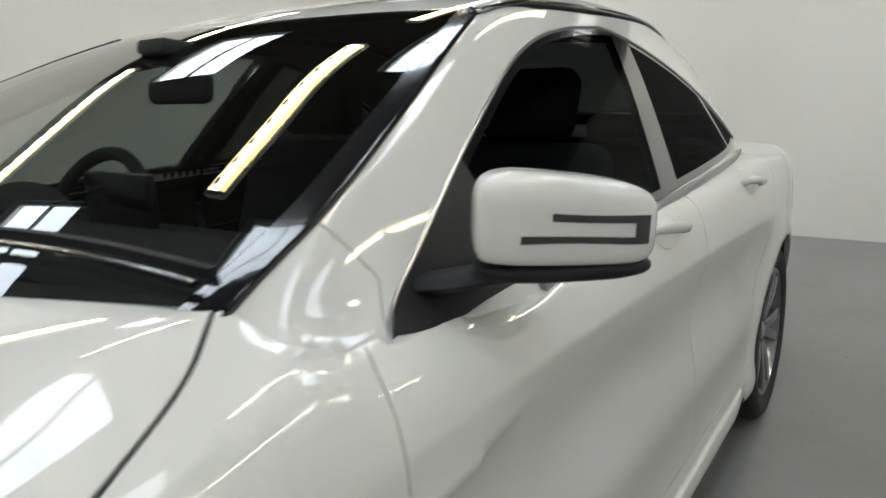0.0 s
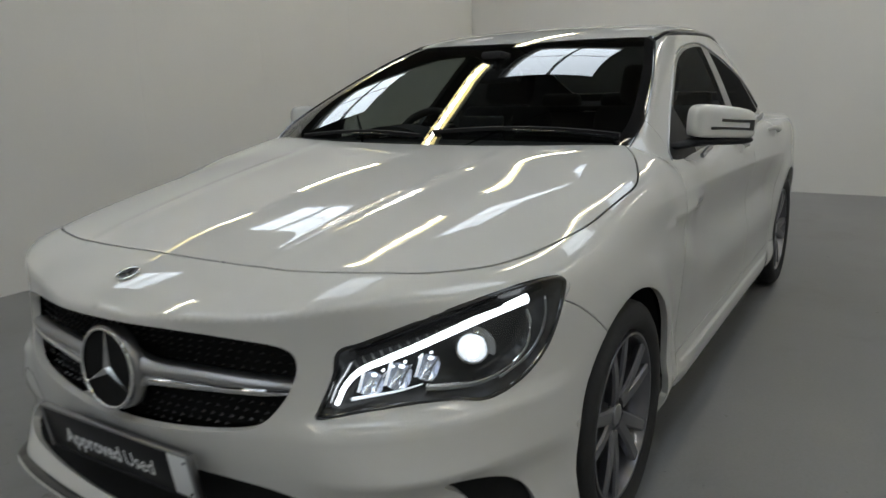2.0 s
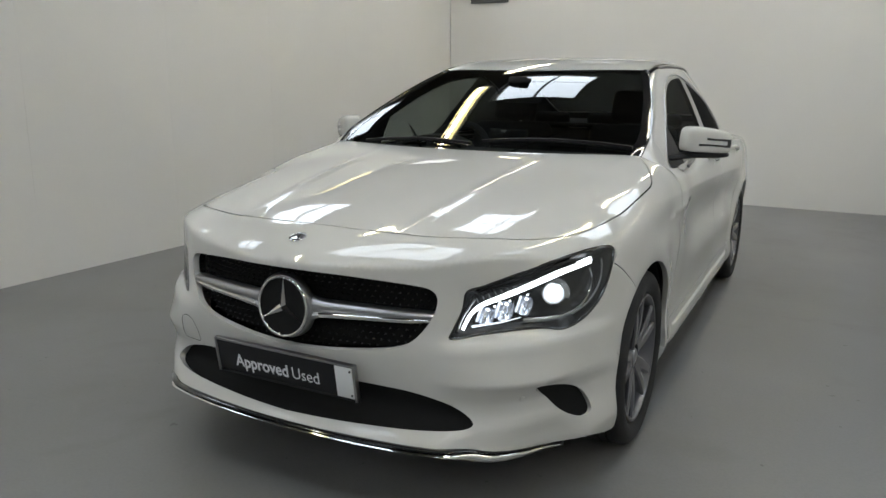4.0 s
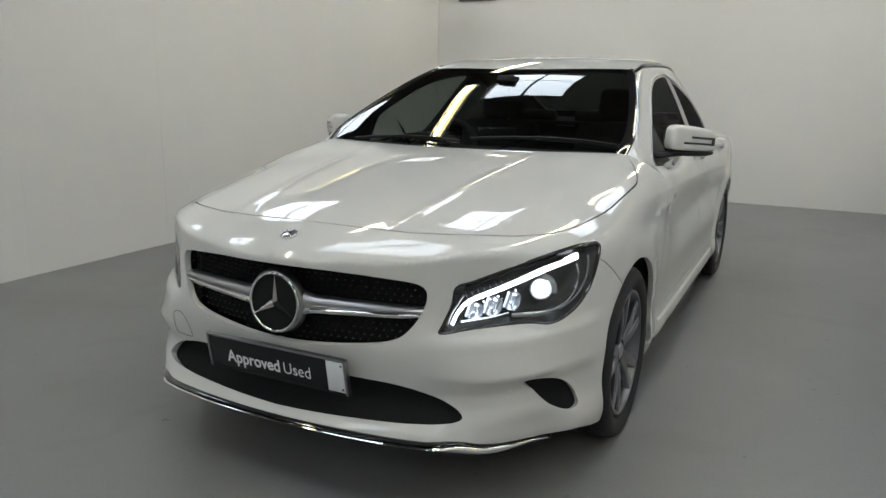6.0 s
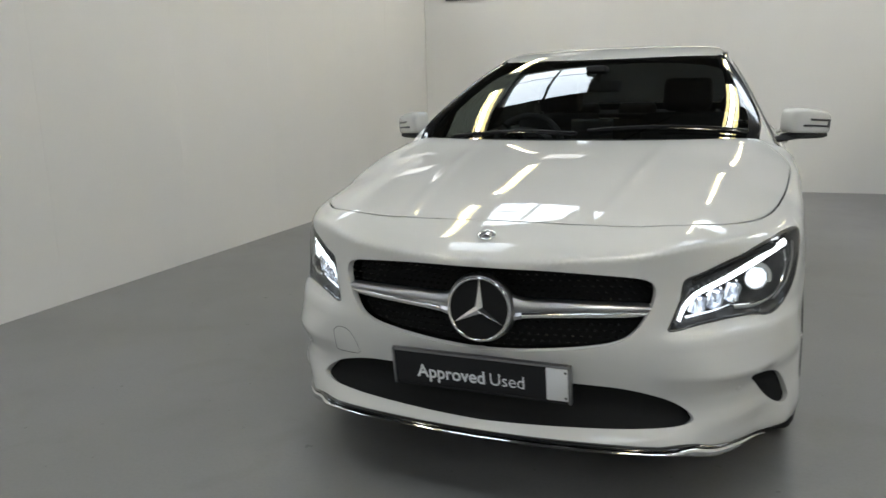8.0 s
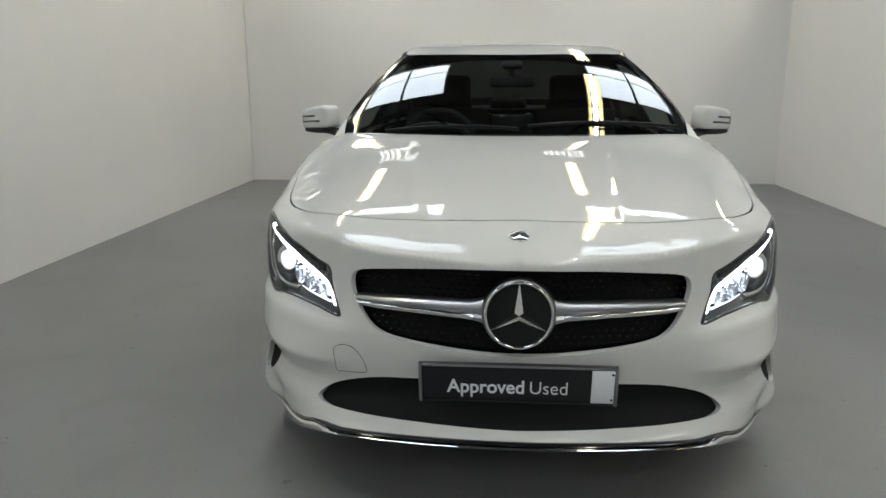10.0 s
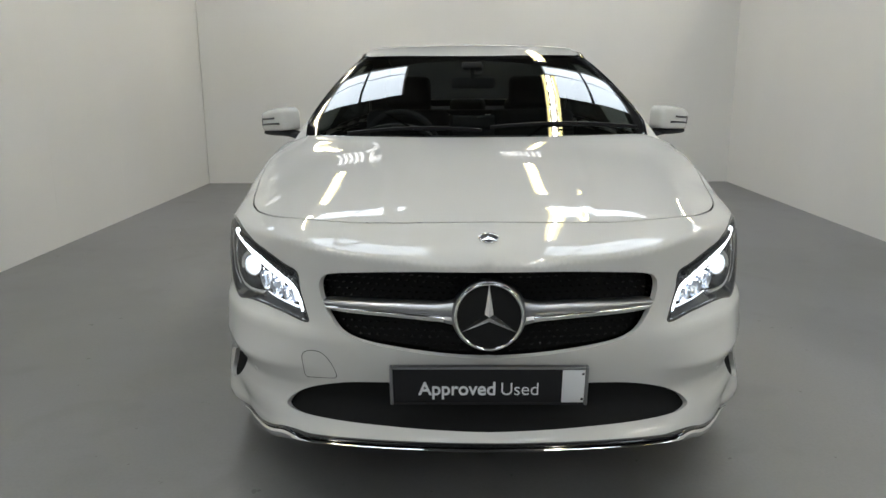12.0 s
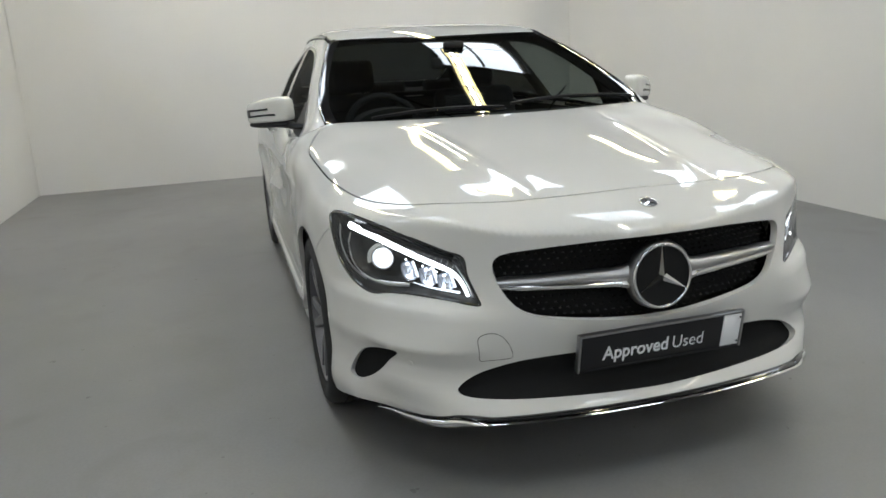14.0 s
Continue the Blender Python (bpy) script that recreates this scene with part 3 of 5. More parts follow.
# outlines on the lower body, in metres
LAMP_RIM = [(0.503, 0.574), (0.508, 0.594), (0.528, 0.654), (0.536, 0.704), (0.575, 0.720), (0.625, 0.741), (0.70, 0.771), (0.755, 0.788), (0.790, 0.7955), (0.818, 0.7945), (0.831, 0.786), (0.837, 0.768), (0.837, 0.719), (0.828, 0.659), (0.810, 0.616), (0.785, 0.588), (0.755, 0.578), (0.71, 0.587), (0.65, 0.588), (0.575, 0.581), (0.53, 0.574)]
GRILLE_RIM = [(0.0, 0.7455), (0.1, 0.7445), (0.2, 0.740), (0.34, 0.726), (0.42, 0.717), (0.452, 0.706), (0.464, 0.686), (0.461, 0.655), (0.442, 0.610), (0.408, 0.567), (0.365, 0.544), (0.30, 0.529), (0.2, 0.515), (0.1, 0.506), (0.0, 0.502)]
INTAKE_RIM = [(0.0, 0.418), (0.15, 0.417), (0.29, 0.413), (0.40, 0.404), (0.49, 0.382), (0.545, 0.355), (0.574, 0.329), (0.562, 0.316), (0.525, 0.309), (0.46, 0.304), (0.371, 0.300), (0.194, 0.296), (0.0, 0.293)]
FOG_RIM = [(0.720, 0.421), (0.739, 0.426), (0.777, 0.410), (0.801, 0.379), (0.820, 0.333), (0.828, 0.304), (0.815, 0.297), (0.789, 0.312), (0.756, 0.350), (0.731, 0.393)]
BONNET_RIM = [(0.0, 0.178), (0.12, 0.180), (0.24, 0.190), (0.37, 0.207), (0.47, 0.232), (0.55, 0.264), (0.63, 0.326), (0.70, 0.418), (0.737, 0.49), (0.766, 0.58), (0.791, 0.71), (0.812, 0.85), (0.827, 1.0), (0.827, 1.08), (0.802, 1.162), (0.765, 1.245), (0.710, 1.320)]
BONNET_REAR = [(0.710, 1.320), (0.60, 1.285), (0.45, 1.244), (0.3, 1.219), (0.15, 1.205), (0.0, 1.200)]
DOOR_FRONT = [(1.43, 0.99), (1.415, 0.953), (1.395, 0.925), (1.388, 0.89), (1.385, 0.858), (1.383, 0.80), (1.38, 0.70), (1.38, 0.55), (1.385, 0.42), (1.40, 0.33)]
DOOR_MID = [(2.565, 1.02), (2.555, 0.90), (2.54, 0.7), (2.535, 0.5), (2.54, 0.33)]
DOOR_REAR = [(3.47, 1.03), (3.46, 0.95), (3.43, 0.85), (3.36, 0.74), (3.27, 0.64), (3.20, 0.52), (3.165, 0.42), (3.15, 0.33)]
SEAM_WING = [(0.550, 0.742), (0.601, 0.715), (0.666, 0.671), (0.752, 0.600)]


def arc3(points, n=6):
    return smooth_path(points, n)


arch_loops = []
for yc, r in ((AXLE_F, 0.352), (AXLE_R, 0.352)):
    ring = [(yc + r * math.cos(t), HUB + r * math.sin(t)) for t in np.linspace(-0.35, math.pi + 0.35, 40)]
    low_end = [(yc - r * 0.9, 0.10), (yc + r * 0.9, 0.10)]
    arch_loops.append(flank(dense(ring + low_end + [ring[0]])[:-1]))
lamp_loop = front(rounded(LAMP_RIM, 5))
half = lambda pts: smooth_path(pts, 6)
grille_loop = front(np.concatenate([half(GRILLE_RIM), dense([(0, 0.502), (0, 0.7455)])[1:-1]]))
intake_loop = front(np.concatenate([half(INTAKE_RIM), dense([(0, 0.293), (0, 0.418)])[1:-1]]))
fog_loop = front(rounded(FOG_RIM, 5))
bonnet_side, bonnet_back = half(BONNET_RIM), half(BONNET_REAR)
bonnet_loop = above(np.concatenate([bonnet_side, bonnet_back[1:], dense([(0, 1.20), (0, 0.178)], 0.03)[1:-1]]))
door_f, door_m, door_r = half(DOOR_FRONT), half(DOOR_MID), half(DOOR_REAR)
sill_1, sill_2 = dense([(1.40, 0.33), (2.54, 0.33)], 0.03), dense([(2.54, 0.33), (3.15, 0.33)], 0.03)
belt_1, belt_2 = dense([(2.565, 1.02), (1.43, 0.99)], 0.03), dense([(3.47, 1.03), (2.565, 1.02)], 0.03)
front_door_loop = flank(np.concatenate([door_f, sill_1[1:], door_m[::-1][1:], belt_1[1:-1]]))
rear_door_loop = flank(np.concatenate([door_m, sill_2[1:], door_r[::-1][1:], belt_2[1:-1]]))
wing_cut = half(SEAM_WING)

LIFT = math.pi / 2 * 0.7
Q_END = 1.2 + FAN_R - FAN_F + 1.2
loops = [unshell(l) for l in (*arch_loops, lamp_loop, fog_loop, bonnet_loop, front_door_loop, rear_door_loop)]
for l in (grille_loop, intake_loop):
    loops.append(unshell(l))
# the wing: behind the bumper's seam, ahead of the door
wing_edge = np.concatenate([onto(lower, [(x, y, 0) for x, y in ((0.776, 0.615), (0.797, 0.61), (0.816, 0.60))], 2, 1.2, 0.4), flank([(0.575, 0.765), *wing_cut])])
wing_loop = unshell(np.concatenate([wing_edge, flank([(0.80, 0.56), (0.92, 0.317), (1.2, 0.25), (1.40, 0.25), (1.40, 0.33)]), flank(door_f[::-1][1:]), above([(0.80, 1.45), (0.70, 1.40), (0.710, 1.320)]), above(bonnet_side[::-1][[i for i in range(1, len(bonnet_side)) if bonnet_side[::-1][i][1] > 0.615]])]))
loops.append(wing_loop)
chin = lambda x: 0.254 - 0.012 * step(x, 0.52, 0.60) - 0.020 * step(x, 0.60, 0.78)
bottom = unshell(np.concatenate([front([(x, chin(x)) for x in np.linspace(0, 0.72, 34)]), flank([(y, 0.226 - 0.036 * step(y, 0.36, 0.58)) for y in np.linspace(0.31, 0.6, 14)]), flank([(y, 0.19) for y in np.linspace(0.64, 4.2, 90)])]))
rear_low = [(q, -0.27) for q in np.linspace(bottom[-1][0] + 0.05, Q_END, 24)]
outer = np.concatenate([bottom, rear_low, [(Q_END, a) for a in np.linspace(-0.25, LIFT, 40)], [(q, LIFT) for q in np.linspace(Q_END, 0, 120)[1:]], [(0, a) for a in np.linspace(LIFT, bottom[0][1], 60)[1:-1]]])
loops.append(outer)
fine_q = np.concatenate([np.arange(0.012, 2.62, 0.0155), np.arange(2.62, Q_END, 0.03)])
rows_all = np.arange(-0.33, LIFT - 0.004, 0.0125)
rows_nose = np.concatenate([np.arange(-0.33, 0.12, 0.0125), np.arange(0.12, 0.25, 0.0055), np.arange(0.255, LIFT - 0.004, 0.0125)])
G = np.array([(q + 0.006 * (j % 2), a) for q in fine_q for j, a in enumerate(rows_nose if q < 0.72 else rows_all)])
G = G[inside(outer, G)]
folds = [flank([(y, float(CREASE(y)) + d) for y in np.arange(1.02, 3.42, 0.02)]) for d in (-0.006, 0.0, 0.006)]
folds += [flank([(y, z) for y in np.arange(1.44, 3.10, 0.03)]) for z in (0.286, 0.293, 0.300)]
folds += [*[above([(0.275 + 0.095 * (y - 0.2) + d, y) for y in np.arange(0.22, 1.14, 0.02)]) for d in (-0.007, 0.0, 0.007, 0.015, 0.024, 0.034, 0.046)], above([(float(RIDGE(y)), y) for y in np.arange(0.34, 1.10, 0.02)])]
skin = Sheet(lower, shell, G, loops, 0.0062, [unshell(l) for l in folds])
skin.free &= inside(outer, skin.mid)
skin.free &= (upper(*skin.at.T) > -0.012) | (skin.at[:, 2] < 0.88) | (skin.at[:, 1] < 1.15)

CAR = base("car", pose(0, AXLE_F, 0), label="white four-door saloon car with lit headlights, parked on the grey floor", category="car")


def under_car(ob):
    ob.matrix_parent_inverse = CAR.matrix_basis.inverted()
    return ob


def sub(name, tri, mat, parent=CAR, label="", sheet=skin, **how):
    ob = sheet_part(name, sheet, tri, mat, parent, label, **how)
    return under_car(ob) if parent is CAR else ob


def poly(k):
    return inside(loops[k], skin.mid)


for k in (0, 1):
    skin.take(poly(k))
lamp_tri, fog_tri = skin.take(poly(2)), skin.take(poly(3))
bonnet_tri = skin.take(poly(4))
front_door_tri, rear_door_tri = skin.take(poly(5)), skin.take(poly(6))
grille_tri, intake_tri = skin.take(poly(7)), skin.take(poly(8))
wing_tri = skin.take(inside(wing_loop, skin.mid))
sill_tri = skin.take((skin.at[:, 1] > AXLE_F) & (skin.at[:, 1] < AXLE_R) & (skin.at[:, 2] < 0.335))
rear_tri = skin.take(skin.at[:, 1] > 2.4)
bumper_tri = skin.take((skin.at[:, 1] < 0.8))
joint = lambda p: p[2] > 0.75 and 0.55 < p[1] < 0.64 and p[0] > 0.735
bonnet = sub("bonnet", bonnet_tri, PAINT, gap=0.0040)
bumper = sub("front_bumper", bumper_tri, PAINT, soft=joint)
for s in (1, -1):
    sub("front_wing", wing_tri, PAINT, sides=(s,), soft=joint)
    sub("side_sill", sill_tri, PAINT, sides=(s,))
rear_body = sub("rear_body", rear_tri, PAINT)
sheet_part("rear_lining", skin, rear_tri, CABIN, rear_body, "dark lining of the luggage space", inset=0.03, gap=0.0, depth=0.0)

# ---- cabin ----
WIND_RIM = [(0.0, 1.10), (0.35, 1.12), (0.62, 1.19), (0.71, 1.255), (0.722, 1.315), (0.726, 1.45), (0.680, 1.676), (0.620, 1.90), (0.572, 2.06), (0.545, 2.105), (0.49, 2.091), (0.40, 2.060), (0.25, 2.018), (0.12, 1.995), (0.0, 1.987)]
SIDE_RIM = [(1.452, 0.944), (1.58, 1.020), (1.80, 1.134), (2.05, 1.244), (2.26, 1.302), (2.50, 1.329), (2.70, 1.326), (2.97, 1.262), (3.22, 1.178), (3.43, 1.090), (3.57, 1.022), (3.585, 1.004), (3.3, 0.985), (2.9, 0.975), (2.5, 0.965), (2.0, 0.950), (1.6, 0.935)]
BACK_RIM = [(0.0, 3.30), (0.3, 3.315), (0.47, 3.36), (0.53, 3.42), (0.545, 3.55), (0.55, 3.75), (0.53, 3.93), (0.48, 3.97), (0.25, 4.0), (0.0, 4.01)]


def crown(points):
    return onto(upper, [(x, y, 0) for x, y in points], 2, 1.7, 0.75)


def side(points):
    return onto(upper, [(0, y, z) for y, z in points], 0, 1.1, 0.2)


def inset_2d(p, d):
    """A closed outline moved inwards."""
    p = np.asarray(p, float)
    t = np.roll(p, -1, 0) - np.roll(p, 1, 0)
    t /= np.linalg.norm(t, axis=1, keepdims=True) + 1e-9
    n = np.stack([-t[:, 1], t[:, 0]], 1)
    area = (p[:, 0] * np.roll(p[:, 1], -1) - np.roll(p[:, 0], -1) * p[:, 1]).sum()
    return p + n * d * (1 if area > 0 else -1)


wind = smooth_path(WIND_RIM, 5)
wind_in = np.array([(x * (1 - 0.060 * step(x, 0.35, 0.6)), y - 0.018 * step(y, 1.92, 1.98)) for x, y in wind])
wind_3, wind_in3 = crown(np.concatenate([wind, dense([(0, 1.987), (0, 1.10)], 0.04)[1:-1]])), crown(np.concatenate([wind_in, dense([(0, 1.969), (0, 1.10)], 0.04)[1:-1]]))
side_2 = rounded(SIDE_RIM, 5)
side_3, side_in3 = side(side_2), side(inset_2d(side_2, 0.016))
back_3 = crown(np.concatenate([smooth_path(BACK_RIM, 5), dense([(0, 4.01), (0, 3.30)], 0.04)[1:-1]]))
ditch = [(0.556, 2.055), (0.575, 2.12), (0.578, 2.3), (0.572, 2.6), (0.562, 2.9), (0.548, 3.2), (0.536, 3.36), (0.518, 3.36), (0.53, 3.2), (0.544, 2.9), (0.554, 2.6), (0.560, 2.3), (0.556, 2.15), (0.535, 2.10)]
ditch_3 = crown(dense(ditch + [ditch[0]], 0.03)[:-1])
up_loops = [uncanopy(l) for l in (wind_3, wind_in3, side_3, side_in3, back_3, ditch_3)]
cap_2 = np.array([(1.450, 0.90), (1.450, 0.944), (1.491, 1.000), (1.455, 1.058), (1.44, 1.10)])
cap_line = uncanopy(side(dense(cap_2, 0.012)))
cap_loop = np.concatenate([cap_line, [(1.16, 0.8), (1.16, 0.10), (1.44, 0.09)]])
up_loops.append(cap_loop)
PILLAR = [(2.40, 0.90), (2.535, 0.90), (2.80, 1.36), (2.69, 1.36), (2.40, 0.90)]
SAIL = [(1.42, 0.90), (1.45, 0.965), (1.75, 1.13), (1.775, 1.00), (1.79, 0.90), (1.42, 0.90)]
DIVIDER = [(3.335, 0.93), (3.365, 0.93), (3.235, 1.20), (3.205, 1.20), (3.335, 0.93)]
for quad in (PILLAR, SAIL, DIVIDER):
    up_loops.append(uncanopy(side(dense(quad, 0.02)[:-1])))
UG = np.array([(y + 0.005 * (j % 2), a) for y in np.concatenate([np.arange(1.105, 2.15, 0.011), np.arange(2.15, 4.19, 0.018)]) for j, a in enumerate(np.concatenate([np.arange(0.06, 0.80, 0.012 if y < 2.15 else 0.022), np.arange(0.80, math.pi / 2, 0.03)]))])
edge_up = np.concatenate([[(y, 0.05) for y in np.linspace(1.1, 4.2, 60)], [(4.2, a) for a in np.linspace(0.05, math.pi / 2, 30)[1:]], [(y, math.pi / 2) for y in np.linspace(4.2, 1.1, 120)[1:]], [(1.1, a) for a in np.linspace(math.pi / 2, 0.05, 30)[1:-1]]])
up_loops.append(edge_up)
hood = Sheet(upper, canopy, UG, up_loops, 0.007)
hood.free &= lower(*hood.at.T) > -0.03
up = lambda k: inside(up_loops[k], hood.mid)
glass_tri = hood.take(up(1))
band_tri = hood.take(up(0))
pillar_tri, sail_tri, divider_tri = hood.take(up(2) & up(7)), hood.take(up(2) & up(8)), hood.take(up(2) & up(9))
front_window_tri = hood.take(up(3) & (hood.at[:, 1] < 2.75) & (hood.mid[:, 0] < 2.40 + (hood.at[:, 2] - 0.90) * 0.60))
rear_window_tri = hood.take(up(3) & (hood.mid[:, 0] < 3.35 - (hood.at[:, 2] - 0.93) * 0.48))
quarter_tri = hood.take(up(3))
seal_tri = hood.take(up(2))
back_tri = hood.take(up(4))
ditch_tri = hood.take(up(5))
cap_tri = hood.take(up(6))
roof_tri = hood.take(np.ones(len(hood.tri), bool))


def up_part(name, tri, mat, parent=CAR, label="", **how):
    return sub(name, tri, mat, parent, label, sheet=hood, **how)


roof = up_part("roof", roof_tri, PAINT, label="white roof and window pillars", gap=0.0008, depth=0.004)
for s in (1, -1):
    up_part("wing_cap", cap_tri, PAINT, sides=(s,))
    up_part("roof_seam", ditch_tri, GLOSS_BLACK, sides=(s,), inset=0.003, label="black sunken roof seam")
wind_glass = up_part("windscreen", glass_tri, CLEAR, label="tinted windscreen that mirrors lamps and roof windows", depth=0.004, gap=0)
wind_glass.visible_shadow = False
up_part("windscreen_border", band_tri, GLOSS_BLACK, label="black border of the windscreen", gap=0.0005, depth=0.012)
rear_screen = up_part("rear_window", back_tri, PRIVACY, depth=0.004, gap=0)
rear_screen.visible_shadow = False


# ---- doors, side windows, belt moulding ----
def lifted(points, d):
    """Points moved off the lower body by d along its normal."""
    p = np.asarray(points, float)
    return p + slope(lower, p) * d


def on_cabin(points, d):
    p = np.asarray(points, float)
    return p + slope(upper, p) * d


def mirrored(bm, s):
    if s < 0:
        bmesh.ops.scale(bm, vec=(-1, 1, 1), verts=bm.verts)
        bmesh.ops.reverse_faces(bm, faces=bm.faces)
    return bm


def car_part(name, bm, mat, parent=CAR, label="", s=1, **how):
    ob = part(name, mirrored(bm, s), mat, parent, label, **how)
    return under_car(ob) if parent is CAR else ob


def door_handle(yc, zc, parent, s):
    p = flank([(y, zc - 0.012 * (y - yc) / 0.1) for y in np.linspace(yc - 0.10, yc + 0.10, 15)])
    k = np.linspace(-1, 1, 15)
    bar = lifted(p, 0.0) + slope(lower, p) * (0.030 * np.sqrt(np.clip(1 - np.abs(k) ** 4, 0, 1)) - 0.004)[:, None]
    section = [(0.012 * c, 0.008 * d) for c, d in circle(1, 12)]
    car_part("handle", sweep(bar, section, up=(1, 0, 0), scales=[(1 - 0.3 * abs(a) ** 4) for a in k]), PAINT, parent, s=s)
    dish = flank([(yc + 0.075 * math.cos(t), zc + 0.005 + 0.036 * math.sin(t)) for t in np.linspace(0, 2 * math.pi, 28)[:-1]])
    bm = bmesh.new()
    n = slope(lower, dish)
    outer_ring = [bm.verts.new(q) for q in dish + n * 0.0012]
    mid_ring = [bm.verts.new(q) for q in (dish - dish.mean(0)) * 0.75 + dish.mean(0) - n * 0.0015]
    hub = bm.verts.new(dish.mean(0) + n[0] * 0.001)
    for i in range(len(dish)):
        j = (i + 1) % len(dish)
        bm.faces.new((outer_ring[i], outer_ring[j], mid_ring[j], mid_ring[i]))
        bm.faces.new((mid_ring[i], mid_ring[j], hub))
    bmesh.ops.recalc_face_normals(bm, faces=bm.faces)
    car_part("handle_recess", bm, PAINT, parent, s=s)


def belt(y):
    """The line where the windows meet the doors."""
    z = np.linspace(0.88, 1.06, 60)
    p = side([(y, v) for v in z])
    f = lower(*p.T)
    i = int(np.argmax(f > 0))
    return p[max(i, 1)]


strip_line = crown(smooth_path([(0.566, 2.07), (0.568, 2.12), (0.570, 2.2), (0.566, 2.4), (0.558, 2.7), (0.548, 3.0), (0.538, 3.25), (0.526, 3.38)], 6))
for s in (1, -1):
    car_part("roof_strip", sweep(on_cabin(strip_line, 0.0), [(0.012 * a, 0.006 * b) for a, b in circle(1, 10)]), GLOSS_BLACK, s=s, label="black rubber strip along the roof edge")
belt_line = np.array([belt(y) for y in np.linspace(1.80, 3.60, 40)])
for s in (1, -1):
    for name, tri, win, at_y, at_z in (("front_door", front_door_tri, front_window_tri, 2.30, 0.915), ("rear_door", rear_door_tri, rear_window_tri, 3.12, 0.912)):
        door = sub(name, tri, PAINT, sides=(s,))
        pane = sheet_part("door_window", hood, win, DARK_GLASS if name == "front_door" else PRIVACY, door, "dark tinted frameless side window", sides=(s,), gap=0, depth=0.004)
        pane.visible_shadow = False
        sheet_part("door_card", skin, tri, CABIN, door, sides=(s,), inset=0.05, gap=0.02, depth=0.0)
        door_handle(at_y, at_z, door, s)
    up_part("door_pillar", pillar_tri, GLOSS_BLACK, sides=(s,), gap=0.001, label="gloss black pillar between the side windows")
    up_part("mirror_sail", sail_tri, BLACK, sides=(s,), gap=0.0, label="black plastic corner under the mirror")
    up_part("window_divider", divider_tri, GLOSS_BLACK, sides=(s,), gap=0)
    up_part("window_seal", seal_tri, GLOSS_BLACK, sides=(s,), gap=0.0, depth=0.01)
    q = up_part("quarter_window", quarter_tri, PRIVACY, sides=(s,), gap=0, depth=0.004)
    q.visible_shadow = False
    car_part("belt_moulding", sweep(on_cabin(belt_line, 0.004), [(0.007 * a, 0.011 * b) for a, b in circle(1, 10)]), SATIN, s=s, label="satin silver strip under the side windows")
sheet_part("headliner", hood, roof_tri, CABIN, roof, "dark headliner", inset=0.014, gap=0.0, depth=0.0)

# black rubber seals round the bonnet and doors, added to darken the gaps' shade
for s in (1, -1):
    car_part("bonnet_seal", sweep(lifted(above(bonnet_side), -0.009), circle(0.0042, 8)), VOID, s=s)
    for line in (door_f, door_m, door_r):
        car_part("door_seal", sweep(lifted(flank(line), -0.009), circle(0.0036, 8), up=(1, 0, 0)), VOID, s=s)

# ---- front end ----
fold = lambda tri, name, mat, inset, parent, sides=(1, -1), label="": sheet_part(name, skin, tri, mat, parent, label, sides=sides, inset=inset, gap=-0.006, depth=0.0)
fold(grille_tri, "grille_back", VOID, 0.055, bumper)
fold(intake_tri, "intake_back", VOID, 0.024, bumper)
for s in (1, -1):
    fold(fog_tri, "fog_recess", VOID, 0.014, bumper, (s,), "black blank in the lower corner of the bumper")


def grille_mesh():
    """Small studs in staggered rows behind the grille opening."""
    bm = bmesh.new()
    rim = np.array(half(GRILLE_RIM))
    rim = np.concatenate([rim, rim[::-1] * (-1, 1)])
    spots = []
    for j, z in enumerate(np.arange(0.512, 0.73, 0.0175)):
        for x in np.arange(-0.47, 0.47, 0.024):
            spots.append((x + 0.012 * (j % 2), z))
    spots = np.array(spots)
    spots = spots[inside(rim, spots)]
    spots = spots[np.hypot(spots[:, 0], spots[:, 1] - 0.622) > 0.10]
    p = front([(abs(x), z) for x, z in spots])
    p[:, 0] *= np.sign(spots[:, 0])
    for q in p:
        y = q[1] + 0.032
        ring = [bm.verts.new((q[0] + a, y + 0.004, q[2] + b)) for a, b in ((0.0078, 0), (0, 0.0042), (-0.0078, 0), (0, -0.0042))]
        top = bm.verts.new((q[0], y - 0.004, q[2]))
        for i in range(4):
            bm.faces.new((ring[i], ring[(i + 1) % 4], top))
    bmesh.ops.recalc_face_normals(bm, faces=bm.faces)
    return bm


tagged(car_part("grille_mesh", grille_mesh(), STUD, bumper, "black studded mesh of the radiator grille", smooth=False), kind="stuff")

